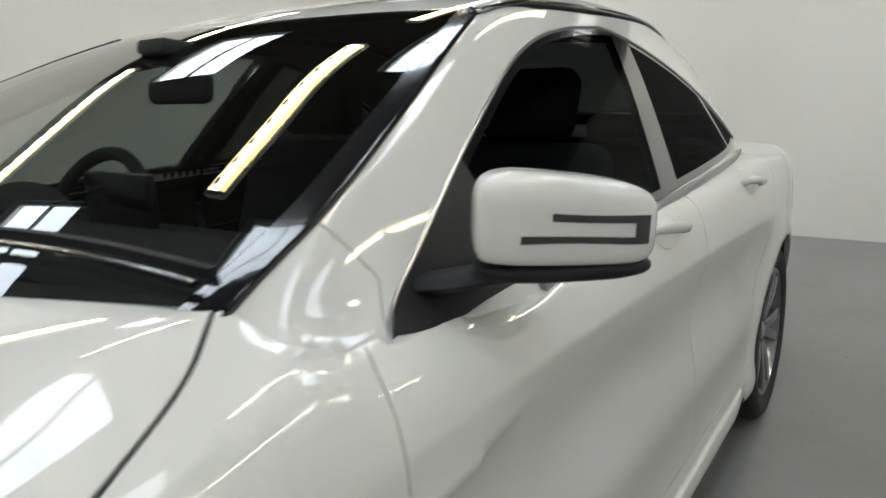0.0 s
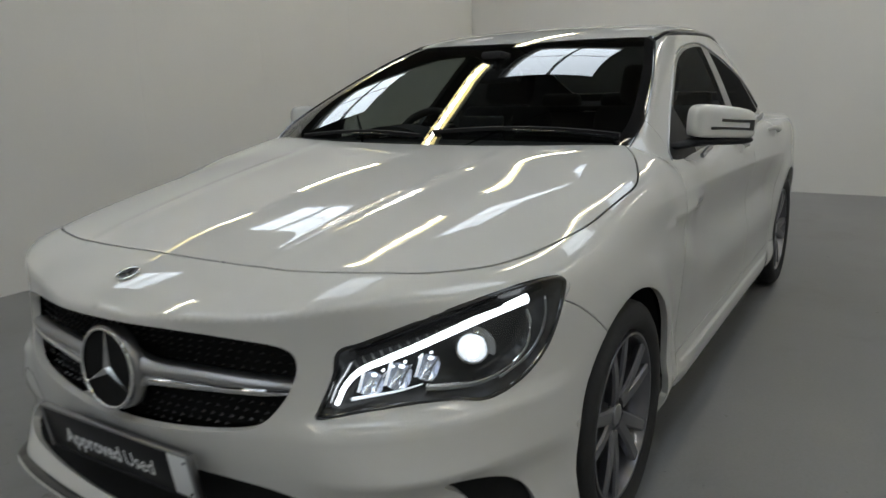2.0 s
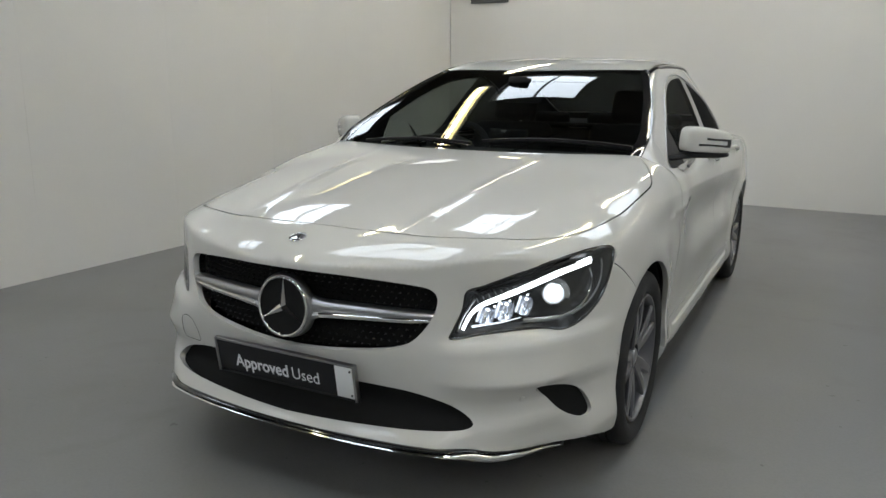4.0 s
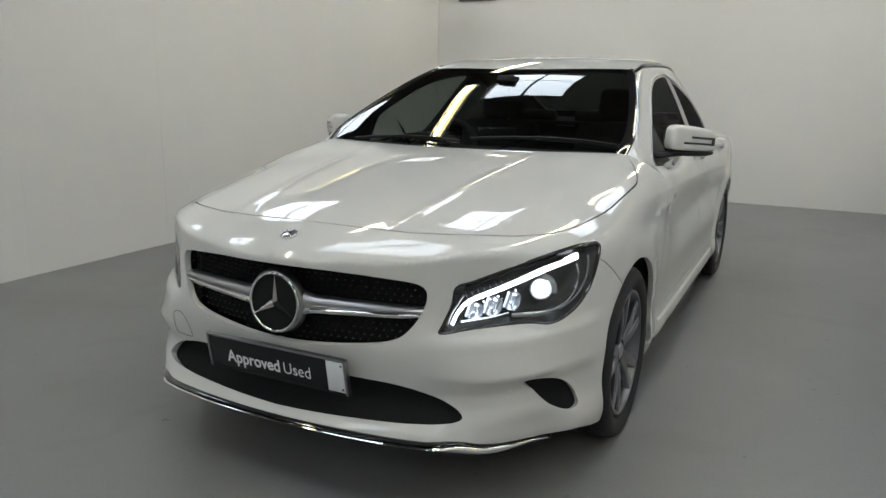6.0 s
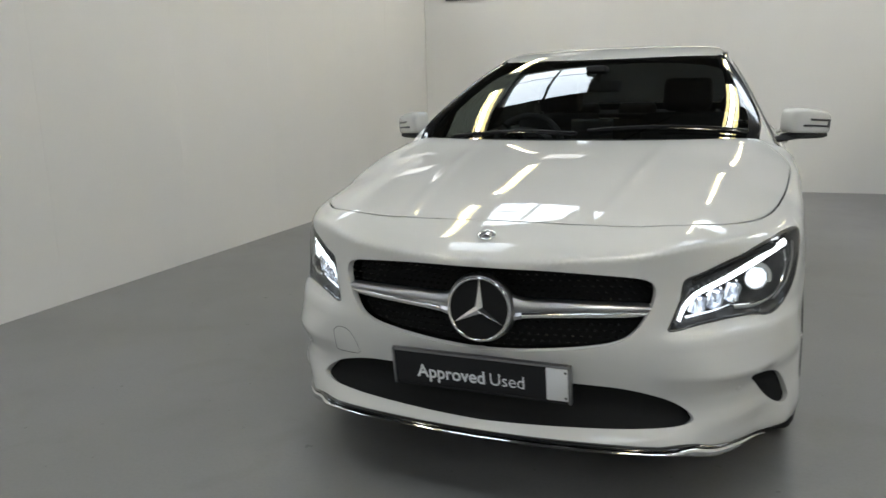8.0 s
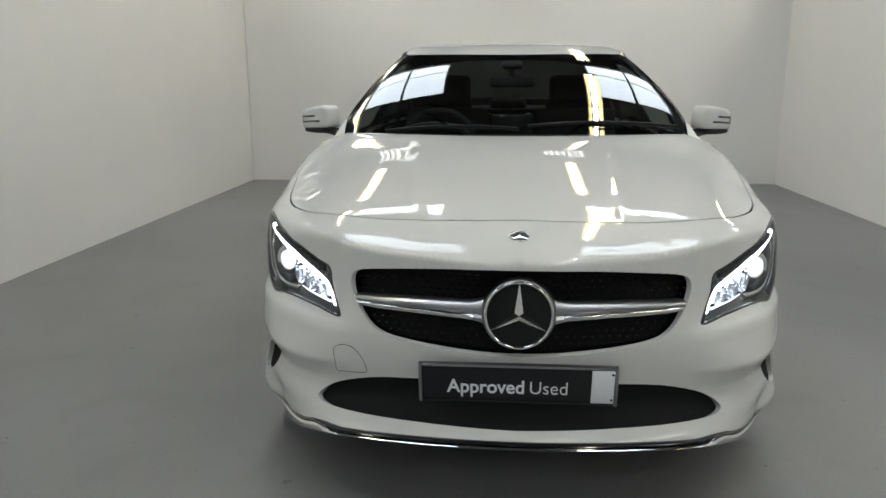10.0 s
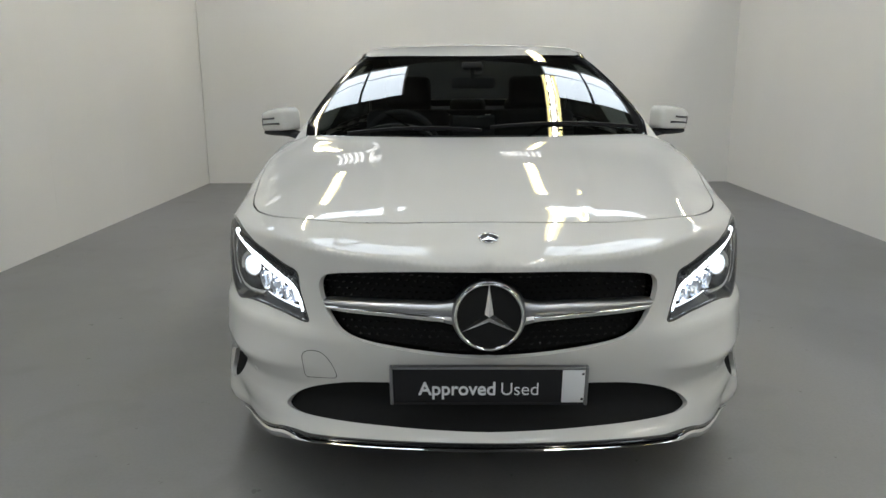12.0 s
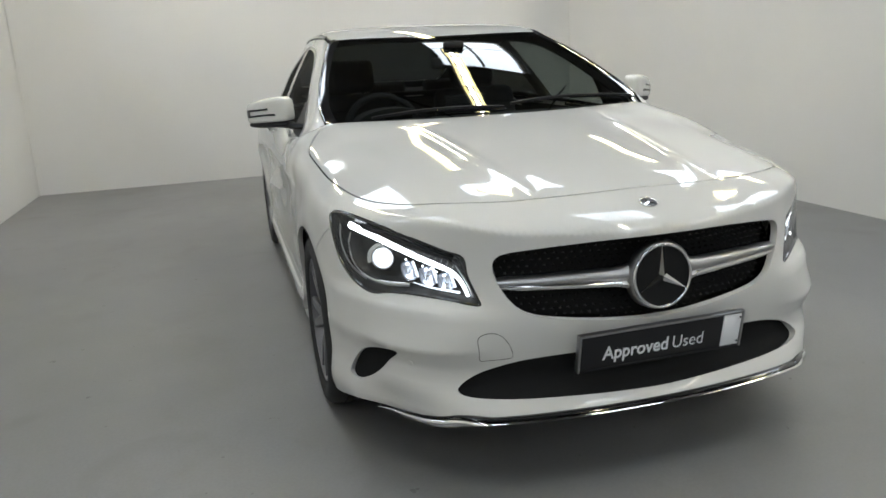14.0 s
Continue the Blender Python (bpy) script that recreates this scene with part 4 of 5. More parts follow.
# silver wing bars either side of the badge
for s in (1, -1):
    xs = np.linspace(0.075, 0.452, 26)
    mid_z = np.interp(xs, (0.08, 0.265, 0.45), (0.626, 0.629, 0.629))
    tall = np.interp(xs, (0.075, 0.095, 0.13, 0.265, 0.44, 0.452), (0.046, 0.034, 0.0265, 0.0215, 0.0150, 0.013))
    line = front(np.stack([xs, mid_z], 1))
    line[:, 1] += np.interp(xs, (0.075, 0.2, 0.45), (-0.004, 0.004, 0.016))
    section = [(0.006, -1.0), (-0.010, -0.92), (-0.014, -0.60), (-0.007, -0.34), (-0.0105, -0.16), (-0.0135, 0.06), (-0.0135, 0.28), (-0.0110, 0.52), (-0.0060, 0.76), (0.002, 0.94), (0.010, 1.0), (0.02, 0.9), (0.02, -0.9)]
    sec = [(-a, b) for a, b in section]
    car_part("grille_bar", sweep(line, sec, scales=[(1, t) for t in tall]), BAR, bumper, "satin silver grille bar", s=s, sharp=50)
    edge = line.copy()
    edge[:, 2] -= tall * 0.62
    edge[:, 1] -= 0.0125
    car_part("grille_bar_edge", sweep(edge[3:], [(0.004 * a, 0.0075 * b) for a, b in circle(1, 10)], scales=list(np.interp(xs[3:], (0.12, 0.40, 0.452), (1.0, 0.9, 0.4)))), CHROME, bumper, "bright chrome edge of the grille bar", s=s)


def ornament(radius, tube, parent, at, arm, disc):
    """A ring with three tapered arms on a dark disc, facing -y."""
    ring = [(radius * math.sin(t), 0, radius * math.cos(t)) for t in np.linspace(0, 2 * math.pi, 65)[:-1]]
    o = part("badge", sweep(ring, circle(tube, 12), up=(0, 1, 0), closed=True), CHROME, parent, "chrome ring badge with a three-armed star", at=at)
    plate_r = radius - tube * 0.4
    bm = bmesh.new()
    c = bm.verts.new((0, tube * 0.9 - 0.2 * radius * 0.2, 0))
    rim = [bm.verts.new((plate_r * math.sin(t), tube * 0.9, plate_r * math.cos(t))) for t in np.linspace(0, 2 * math.pi, 49)[:-1]]
    for i in range(48):
        bm.faces.new((c, rim[(i + 1) % 48], rim[i]))
    bmesh.ops.recalc_face_normals(bm, faces=bm.faces)
    part("badge_disc", bm, disc, o)
    bm = bmesh.new()
    for k in range(3):
        t = 2 * math.pi * k / 3
        d, w = np.array((math.sin(t), 0, math.cos(t))), np.array((math.cos(t), 0, -math.sin(t)))
        tip_, foot = d * (radius - tube * 0.3), d * -arm * 0.55
        a, b = bm.verts.new(d * arm * 0.35 + w * arm), bm.verts.new(d * arm * 0.35 - w * arm)
        e, r, f = bm.verts.new(tip_), bm.verts.new(np.array((0, -arm * 0.75, 0))), bm.verts.new(foot)
        bm.faces.new((a, e, r)), bm.faces.new((e, b, r)), bm.faces.new((b, f, r)), bm.faces.new((f, a, r))
    bmesh.ops.recalc_face_normals(bm, faces=bm.faces)
    part("badge_star", bm, CHROME, o, smooth=False)
    return o


def shroud():
    """The satin collar round the grille badge."""
    return lathe([(0.0915, -0.004), (0.0955, -0.006), (0.0985, -0.012), (0.101, -0.03), (0.085, -0.03)], 56)


ornament(0.0885, 0.0046, bumper, pose(0, 0.0, 0.622, -4, 0, 0), 0.0118, VOID)
car_part("badge_collar", shroud(), SATIN, bumper, at=pose(0, 0.0, 0.622, 0, 0, -90), label="satin collar round the badge")
e_at = front([(0, 0.815)])[0]
e_n = slope(lower, e_at[None])[0]
tiny = ornament(0.0245, 0.0026, bonnet, Matrix.Translation(Vector(e_at) + Vector(e_n) * 0.003) @ Vector((0, -1, 0)).rotation_difference(Vector(e_n)).to_matrix().to_4x4(), 0.0046, ALLOY)

# show plate with its words
plate_at = pose(0, -0.004, 0.4315, 9, 0, 0)
show_plate = under_car(part("number_plate", box((0.521, 0.010, 0.108), (0, 0, 0), 0.004), PLATE, CAR, "black show plate with white words and a white end block", at=plate_at))
for x in (-0.2615, 0.2615):
    part("plate_frame", box((0.009, 0.018, 0.118), (x, 0.0, 0), 0.003), SATIN, show_plate, "silver plate frame")
for z in (-0.0555, 0.0555):
    part("plate_frame", box((0.514, 0.016, 0.005 if z < 0 else 0.008), (0, 0.0, z), 0.002), SATIN if z > 0 else BLACK, show_plate)
part("plate_end", box((0.060, 0.004, 0.1), (0.226, -0.0055, 0), 0.001), PRINT, show_plate, "white end block of the plate")
for z in (-0.038, 0.040):
    part("screw", lathe([(0.0001, 0.002), (0.003, 0.0018), (0.0034, 0)], 10), BLACK, show_plate, at=pose(0.25, -0.0085, z, 0, 0, -90))


def words(text, x0, x1, size, weight, parent):
    c = bpy.data.curves.new("words", "FONT")
    c.body, c.size, c.offset, c.extrude = text, size, weight, 0.0004
    ob = bpy.data.objects.new("words", c)
    me = bpy.data.meshes.new_from_object(ob)
    xs = [v.co.x for v in me.vertices]
    k = (x1 - x0) / (max(xs) - min(xs))
    for v in me.vertices:
        v.co = ((v.co.x - min(xs)) * k + x0, -0.0058 - v.co.z, v.co.y - 0.0275 + 0.5 * 0.0)
    me.materials.append(PRINT)
    return piece("lettering", me, parent, "white printed words")


words("Approved", -0.190, 0.018, 0.0575, 0.0010, show_plate)
words("Used", 0.034, 0.133, 0.0560, -0.0003, show_plate)

# chrome splitter along the chin, and the dark valance under it
LIP = [(0.0, -0.030, 0.257), (0.2, -0.020, 0.2555), (0.38, 0.004, 0.2535), (0.48, 0.028, 0.252), (0.535, 0.050, 0.250), (0.575, 0.090, 0.244), (0.62, 0.145, 0.233), (0.66, 0.192, 0.227), (0.70, 0.236, 0.223), (0.74, 0.286, 0.220), (0.77, 0.328, 0.217)]
lip_half = smooth_path(LIP, 8)
laid = front([(x, z + 0.012) for x, _, z in lip_half])
share = step(lip_half[:, 0], 0.50, 0.66)
lip_half[:, 1] = share * (laid[:, 1] - 0.004) + (1 - share) * lip_half[:, 1]
lip_path = np.concatenate([lip_half[::-1] * (-1, 1, 1), lip_half[1:]])
lip_tall = np.interp(np.abs(lip_path[:, 0]), (0, 0.50, 0.545, 0.59, 0.68, 0.768), (0.0042, 0.0046, 0.0095, 0.0150, 0.0100, 0.001))
lip_wide = np.interp(np.abs(lip_path[:, 0]), (0, 0.60, 0.70, 0.768), (1, 1, 0.55, 0.15))
car_part("chrome_lip", sweep(lip_path * (0.998, 1, 1) + np.array((0, 0.002, -0.002)), [(0.012 * a, b) for a, b in circle(1, 12)], scales=[(w, t) for w, t in zip(lip_wide, lip_tall)]), CHROME, bumper, "chrome strip along the chin of the bumper")
car_part("lip_groove", sweep(lip_path * (0.996, 1, 1) + np.stack([0 * lip_tall, 0 * lip_tall + 0.010, lip_tall + 0.002], 1), [(0.016 * a, 0.005 * b) for a, b in circle(1, 8)], scales=[(w, w) for w in lip_wide]), GLOSS_BLACK, bumper, "black groove above the chrome strip")
car_part("valance", sweep(lip_path * (0.90, 1, 1) + np.array((0, 0.16, -0.045)), [(-0.035, 0.036), (0.06, 0.036), (0.06, -0.02), (-0.01, -0.03)]), BLACK, bumper, "black plastic valance under the bumper")

# parking sensors, towing-eye cover
for s in (1, -1):
    for q, r in ((front([(0.687, 0.392)])[0], 0.0105), (flank([(0.575, 0.447)])[0], 0.0095)):
        n = Vector(slope(lower, q[None])[0])
        m = Matrix.Translation(Vector(q)) @ Vector((1, 0, 0)).rotation_difference(n).to_matrix().to_4x4()
        if s < 0:
            m = Matrix.Diagonal((-1, 1, 1, 1)) @ m @ Matrix.Diagonal((1, -1, 1, 1))
        part("parking_sensor", lathe([(0.0001, 0.0018), (r * 0.8, 0.0015), (r * 0.92, -0.001), (r, 0.0006), (r * 1.05, -0.002)], 24), PAINT, bumper, at=m)
tow = front(rounded([(0.520, 0.482), (0.500, 0.496), (0.470, 0.495), (0.447, 0.478), (0.430, 0.450), (0.424, 0.420), (0.45, 0.415), (0.49, 0.414), (0.513, 0.416), (0.518, 0.45)], 4)) * (-1, 1, 1)
car_part("tow_cover_gap", sweep(tow, [(0.0009 * a, 0.0009 * b) for a, b in circle(1, 5)], up=(0, 1, 0), closed=True), VOID, bumper)


# ---- headlamps ----
def headlamp(s):
    lamp = sheet_part("headlamp", skin, lamp_tri, LENS_GLASS, CAR, "lit headlamp with a clear cover and a white light strip", sides=(s,), gap=0.003, depth=0.003)
    under_car(lamp)
    lamp.visible_shadow = False
    ids, tri = np.unique(lamp_tri, return_inverse=True)
    tri = tri.reshape(-1, 3)
    p, n = skin.p[ids], skin.n[ids]
    d = np.linalg.norm(p[:, None] - lamp_loop[None], axis=2).min(1)
    bowl = p - n * (0.006 + 0.058 * step(d, 0.0, 0.045))[:, None]
    f = np.array((s, 1, 1))
    part_faces = [tuple(t if s > 0 else t[::-1]) for t in tri]
    piece("lamp_bowl", mesh_of("lamp_bowl", bowl * f, part_faces, MESH), lamp, "black lamp bowl")
    rim = lamp_loop - slope(lower, lamp_loop) * 0.003
    car_part("lamp_rim", sweep(rim, [(0.0055 * a, 0.004 * b) for a, b in circle(1, 8)], up=slope(lower, lamp_loop), closed=True), GLOSS_BLACK, lamp, s=s)

    def inner(points, depth, n=6):
        q = front(smooth_path(points, n))
        return lifted(q, -depth)
    strip = inner([(0.533, 0.594), (0.546, 0.630), (0.570, 0.659), (0.608, 0.677), (0.656, 0.698), (0.712, 0.725), (0.753, 0.745), (0.788, 0.760), (0.803, 0.7665)], 0.016)
    car_part("light_strip", sweep(strip, [(0.004 * a, 0.0062 * b) for a, b in circle(1, 12)], up=(0, 0, 1), scales=list(np.interp(np.arange(len(strip)), (0, 8, 20, len(strip) - 1), (0.8, 0.9, 1.25, 1.75)))), LED, lamp, "glowing white light strip", s=s)
    ribs = inner([(0.565, 0.694), (0.62, 0.713), (0.70, 0.743), (0.77, 0.769)], 0.012)
    car_part("upper_blade", sweep(ribs, [(-0.008, -0.010), (0.008, -0.004), (0.008, 0.008), (-0.008, 0.008)]), BLACK, lamp, s=s)
    swoosh = inner([(0.672, 0.611), (0.72, 0.607), (0.762, 0.611), (0.794, 0.630), (0.811, 0.668), (0.812, 0.712), (0.806, 0.742)], 0.018)
    car_part("chrome_blade", sweep(swoosh, [(0.003 * a, 0.006 * b) for a, b in circle(1, 8)], scales=list(np.interp(np.arange(len(swoosh)), (0, 10, 24, len(swoosh) - 1), (1.5, 1.2, 0.8, 0.5)))), CHROME, lamp, "chrome blade in the lamp", s=s)
    foot = inner([(0.548, 0.582), (0.60, 0.590), (0.66, 0.594)], 0.02)
    car_part("chrome_blade", sweep(foot, [(0.003 * a, 0.0035 * b) for a, b in circle(1, 8)]), CHROME, lamp, s=s)
    # projector
    c = lifted(front([(0.744, 0.677)]), -0.036)[0]
    aim = Vector((0.42, -0.9, 0.05)).normalized()
    m = Matrix.Translation(Vector(c)) @ Vector((1, 0, 0)).rotation_difference(aim).to_matrix().to_4x4()
    mm = m if s > 0 else Matrix.Diagonal((-1, 1, 1, 1)) @ m @ Matrix.Diagonal((1, -1, 1, 1))
    dome = [(0.0001, 0.010)] + [(0.029 * math.sin(t), 0.010 * math.cos(t)) for t in np.linspace(0.15, math.pi / 2, 8)]
    part("projector_lens", lathe(dome, 32), LED_SOFT, lamp, "glowing projector lens", at=mm)
    core = [(0.0001, 0.0015)] + [(0.014 * math.sin(a), 0.0015 * math.cos(a)) for a in np.linspace(0.3, math.pi / 2, 5)]
    for dx, dy, dz, grow in ((0.008, 0.004, 0.004, 1.0), (0.0085, 0.0, -0.010, 0.8), (0.007, -0.011, 0.009, 0.6), (0.007, 0.012, 0.010, 0.7), (0.006, -0.004, 0.019, 0.35)):
        part("light_core", lathe(core, 20), LED, lamp, "bright core of the projector", at=mm @ Matrix.Translation((dx, dy * s, dz)) @ Matrix.Diagonal((1, grow, grow, 1)))
    # row of small lights over the cells, and chrome fins between them
    for x, z, r in ((0.606, 0.655, 1.0), (0.622, 0.661, 0.7), (0.640, 0.668, 1.0), (0.662, 0.676, 0.7), (0.680, 0.683, 0.9)):
        dot = lifted(front([(x, z)]), -0.022)[0] * f
        part("small_light", lathe([(0.0001, 0.003), (0.0021 * r, 0.002), (0.0028 * r, 0.0)], 10), LED, lamp, at=Matrix.Translation(Vector(dot)) @ Matrix.Rotation(math.radians(-90 + 35 * s), 4, "Z"))
    for x, z in ((0.600, 0.630), (0.640, 0.640), (0.682, 0.650)):
        fin = lifted(front([(x - 0.006, z - 0.020), (x, z), (x + 0.010, z + 0.022)]), -0.024)
        car_part("reflector_fin", sweep(fin, [(0.0015 * a, 0.006 * b) for a, b in circle(1, 8)], up=(0, 1, 0)), CHROME, lamp, s=s)
    part("projector_ring", lathe([(0.029, 0.001), (0.031, 0.005), (0.035, 0.006), (0.038, -0.03)], 32), CHROME, lamp, at=mm)
    # fine ribs between the light strip and the upper edge
    for k in range(16):
        x = 0.566 + 0.0135 * k
        z = float(np.interp(x, (0.56, 0.608, 0.656, 0.712, 0.753, 0.79), (0.664, 0.688, 0.708, 0.735, 0.755, 0.770)))
        rib = lifted(front([(x, z), (x - 0.003, z + 0.008), (x - 0.006, z + 0.016)]), -0.010)
        car_part("lamp_rib", sweep(rib, [(0.0014 * a, 0.002 * b) for a, b in circle(1, 6)], up=(0, 1, 0)), SATIN, lamp, s=s)
    # silver facet beside the foot of the light strip
    facet = inner([(0.520, 0.592), (0.530, 0.628), (0.546, 0.660), (0.556, 0.680)], 0.011)
    car_part("lamp_facet", sweep(facet, [(0.003 * a, 0.007 * b) for a, b in circle(1, 8)], up=(0, 1, 0)), SATIN, lamp, s=s)
    arc = inner([(0.775, 0.612), (0.806, 0.640), (0.822, 0.680), (0.826, 0.725), (0.822, 0.762)], 0.010)
    car_part("chrome_blade", sweep(arc, [(0.002 * a, 0.0035 * b) for a, b in circle(1, 8)]), SATIN, lamp, s=s)
    # silver hood over the projector
    hoop = [(0.040 * math.cos(a) * 1.05, 0.0, 0.040 * math.sin(a)) for a in np.linspace(-0.35, math.pi * 0.5, 16)]
    turn = Matrix.Translation(Vector(c)) @ Vector((0, -1, 0)).rotation_difference(aim).to_matrix().to_4x4()
    if s < 0:
        turn = Matrix.Diagonal((-1, 1, 1, 1)) @ turn @ Matrix.Diagonal((-1, 1, 1, 1))
    part("projector_hood", mirrored(sweep(hoop, [(-0.006, -0.002), (0.014, -0.002), (0.014, 0.002), (-0.006, 0.002)], up=(0, 1, 0)), s), CHROME, lamp, "silver hood of the projector", at=turn)
    # three hollow reflector cells over a lit ledge; their reflected light is emission
    for x, z, w, h in ((0.588, 0.627, 0.046, 0.054), (0.631, 0.638, 0.048, 0.060), (0.676, 0.650, 0.042, 0.058)):
        c = lifted(front([(x, z)]), -0.024)[0] * f
        t = Matrix.Translation(Vector(c)) @ Matrix.Rotation(s * 0.55, 4, "Z") @ Matrix.Rotation(s * 0.30, 4, "Y")
        bm = bmesh.new()
        rings = []
        for r in (1.0, 0.86, 0.68, 0.46, 0.22):
            ring_ = []
            for k in range(20):
                a = 2 * math.pi * k / 20
                e = (abs(math.cos(a)) ** 3.2 + abs(math.sin(a)) ** 3.2) ** (-1 / 3.2)
                ring_.append(bm.verts.new((w / 2 * r * e * math.cos(a), 0.026 * (1 - r * r), h / 2 * r * e * math.sin(a) + 0.18 * h * (1 - r))))
            rings.append(ring_)
        for u, v in zip(rings, rings[1:]):
            for k in range(20):
                bm.faces.new((u[k], u[(k + 1) % 20], v[(k + 1) % 20], v[k]))
        bm.faces.new(rings[-1])
        bmesh.ops.recalc_face_normals(bm, faces=bm.faces)
        part("reflector_cell", bm, LED_GLOW, lamp, "small lit hollow reflector", at=t)
        part("led_chip", box((w * 0.22, 0.005, h * 0.10), (0, 0.008, h * 0.33), 0.002, 3), LED, lamp, "glowing light chip", at=t)
        part("lit_edge", box((w * 0.12, 0.010, h * 0.86), (-w * 0.47 * s, 0.004, -h * 0.02), 0.002, 3), EDGE_GLOW, lamp, "glow streak on the edge of the light cell", at=t)
    ledge = inner([(0.556, 0.600), (0.59, 0.604), (0.63, 0.609), (0.668, 0.618)], 0.026)
    car_part("lit_ledge", sweep(ledge, [(0.006 * a, 0.0042 * b) for a, b in circle(1, 8)], scales=list(np.linspace(0.8, 0.25, len(ledge)))), LED_SOFT, lamp, "lit ledge under the light cells", s=s)


for s in (1, -1):
    headlamp(s)


# ---- wing mirrors ----
def super_point(u, v, half_size, power):
    d = np.array((math.cos(v) * math.cos(u), math.cos(v) * math.sin(u), math.sin(v)))
    r = (np.abs(d) ** power).sum() ** (-1 / power)
    return d * r * np.array(half_size)


MIRROR_AXES = Matrix.Translation((0.917, 1.674, 1.047)) @ Matrix.Rotation(0.62, 4, "Z") @ Matrix.Rotation(0.06, 4, "Y")


def mirror_form(u, v, grow=0.0):
    q = super_point(u, v, (0.110 + grow, 0.062 + grow, 0.058 + grow), 4.6)
    k = (q[0] / 0.108 + 1) / 2
    q[2] = q[2] * (1.06 - 0.24 * k * k) - 0.004 * k
    q[1] = q[1] * (1.0 - 0.25 * k) + 0.012 * k * k
    if q[1] > 0.022:
        q[1] = 0.022 + (q[1] - 0.022) * 0.15
    if q[2] < -0.044:
        q[2] = -0.044 + (q[2] + 0.044) * 0.25
    return q


def grid_mesh(fn, us, vs, wrap=False):
    bm = bmesh.new()
    rows = [[bm.verts.new(fn(u, v)) for u in us] for v in vs]
    for a, b in zip(rows, rows[1:]):
        for i in range(len(us) - (0 if wrap else 1)):
            j = (i + 1) % len(us)
            bm.faces.new((a[i], a[j], b[j], b[i]))
    bmesh.ops.remove_doubles(bm, verts=bm.verts, dist=1e-5)
    bmesh.ops.recalc_face_normals(bm, faces=bm.faces)
    return bm


def wing_mirror(s):
    m = MIRROR_AXES if s > 0 else Matrix.Diagonal((-1, 1, 1, 1)) @ MIRROR_AXES @ Matrix.Diagonal((-1, 1, 1, 1))
    us = np.linspace(0, 2 * math.pi, 57)[:-1]
    body = part("wing_mirror", mirrored(grid_mesh(mirror_form, us, np.linspace(-math.pi / 2, math.pi / 2, 33), True), s), PAINT, CAR, "white wing mirror on a black foot", at=m, sharp=180)
    under_car(body)

    def foot_form(u, v):
        q = super_point(u, v, (0.110, 0.056, 0.014), 3.0)
        k = (q[0] / 0.11 + 1) / 2
        q[1] = q[1] * (1 - 0.22 * k) + 0.012 * k * k
        return q + np.array((0.002, 0.001, -0.062 + 0.010 * k))
    part("mirror_foot", mirrored(grid_mesh(foot_form, us, np.linspace(-math.pi / 2, math.pi / 2, 15), True), s), BLACK, body, "black lower shell")
    # indicator: two dark bars joined at the outer end, on the front face
    front_u = lambda t: math.pi * 1.5 + t
    for v0, v1, t0, t1 in ((0.13, 0.27, -0.22, 0.62), (-0.27, -0.14, -0.50, 0.62), (-0.27, 0.27, 0.62, 0.78)):
        bm = grid_mesh(lambda u, v: mirror_form(u, v, 0.0012), [front_u(t) for t in np.linspace(t0, t1, 18)], np.linspace(v0, v1, 5))
        part("indicator", mirrored(bm, s), GLOSS_BLACK, body, "dark indicator strip", sharp=180)
    part("mirror_glass", mirrored(box((0.165, 0.004, 0.080), (0.0, 0.0315, 0.0), 0.0015), s), CHROME, body, "mirror glass")
    arm = smooth_path([(0.735, 1.560, 0.974), (0.80, 1.575, 0.979), (0.845, 1.615, 0.985), (0.905, 1.662, 0.990)], 6)
    under_car(part("mirror_arm", mirrored(sweep(arm, [(0.026 * a, 0.013 * b) for a, b in circle(1, 12)], scales=[(1 + 0.5 * (1 - i / len(arm)), 1) for i in range(len(arm))]), s), BLACK, CAR, "black mirror arm"))


for s in (1, -1):
    wing_mirror(s)


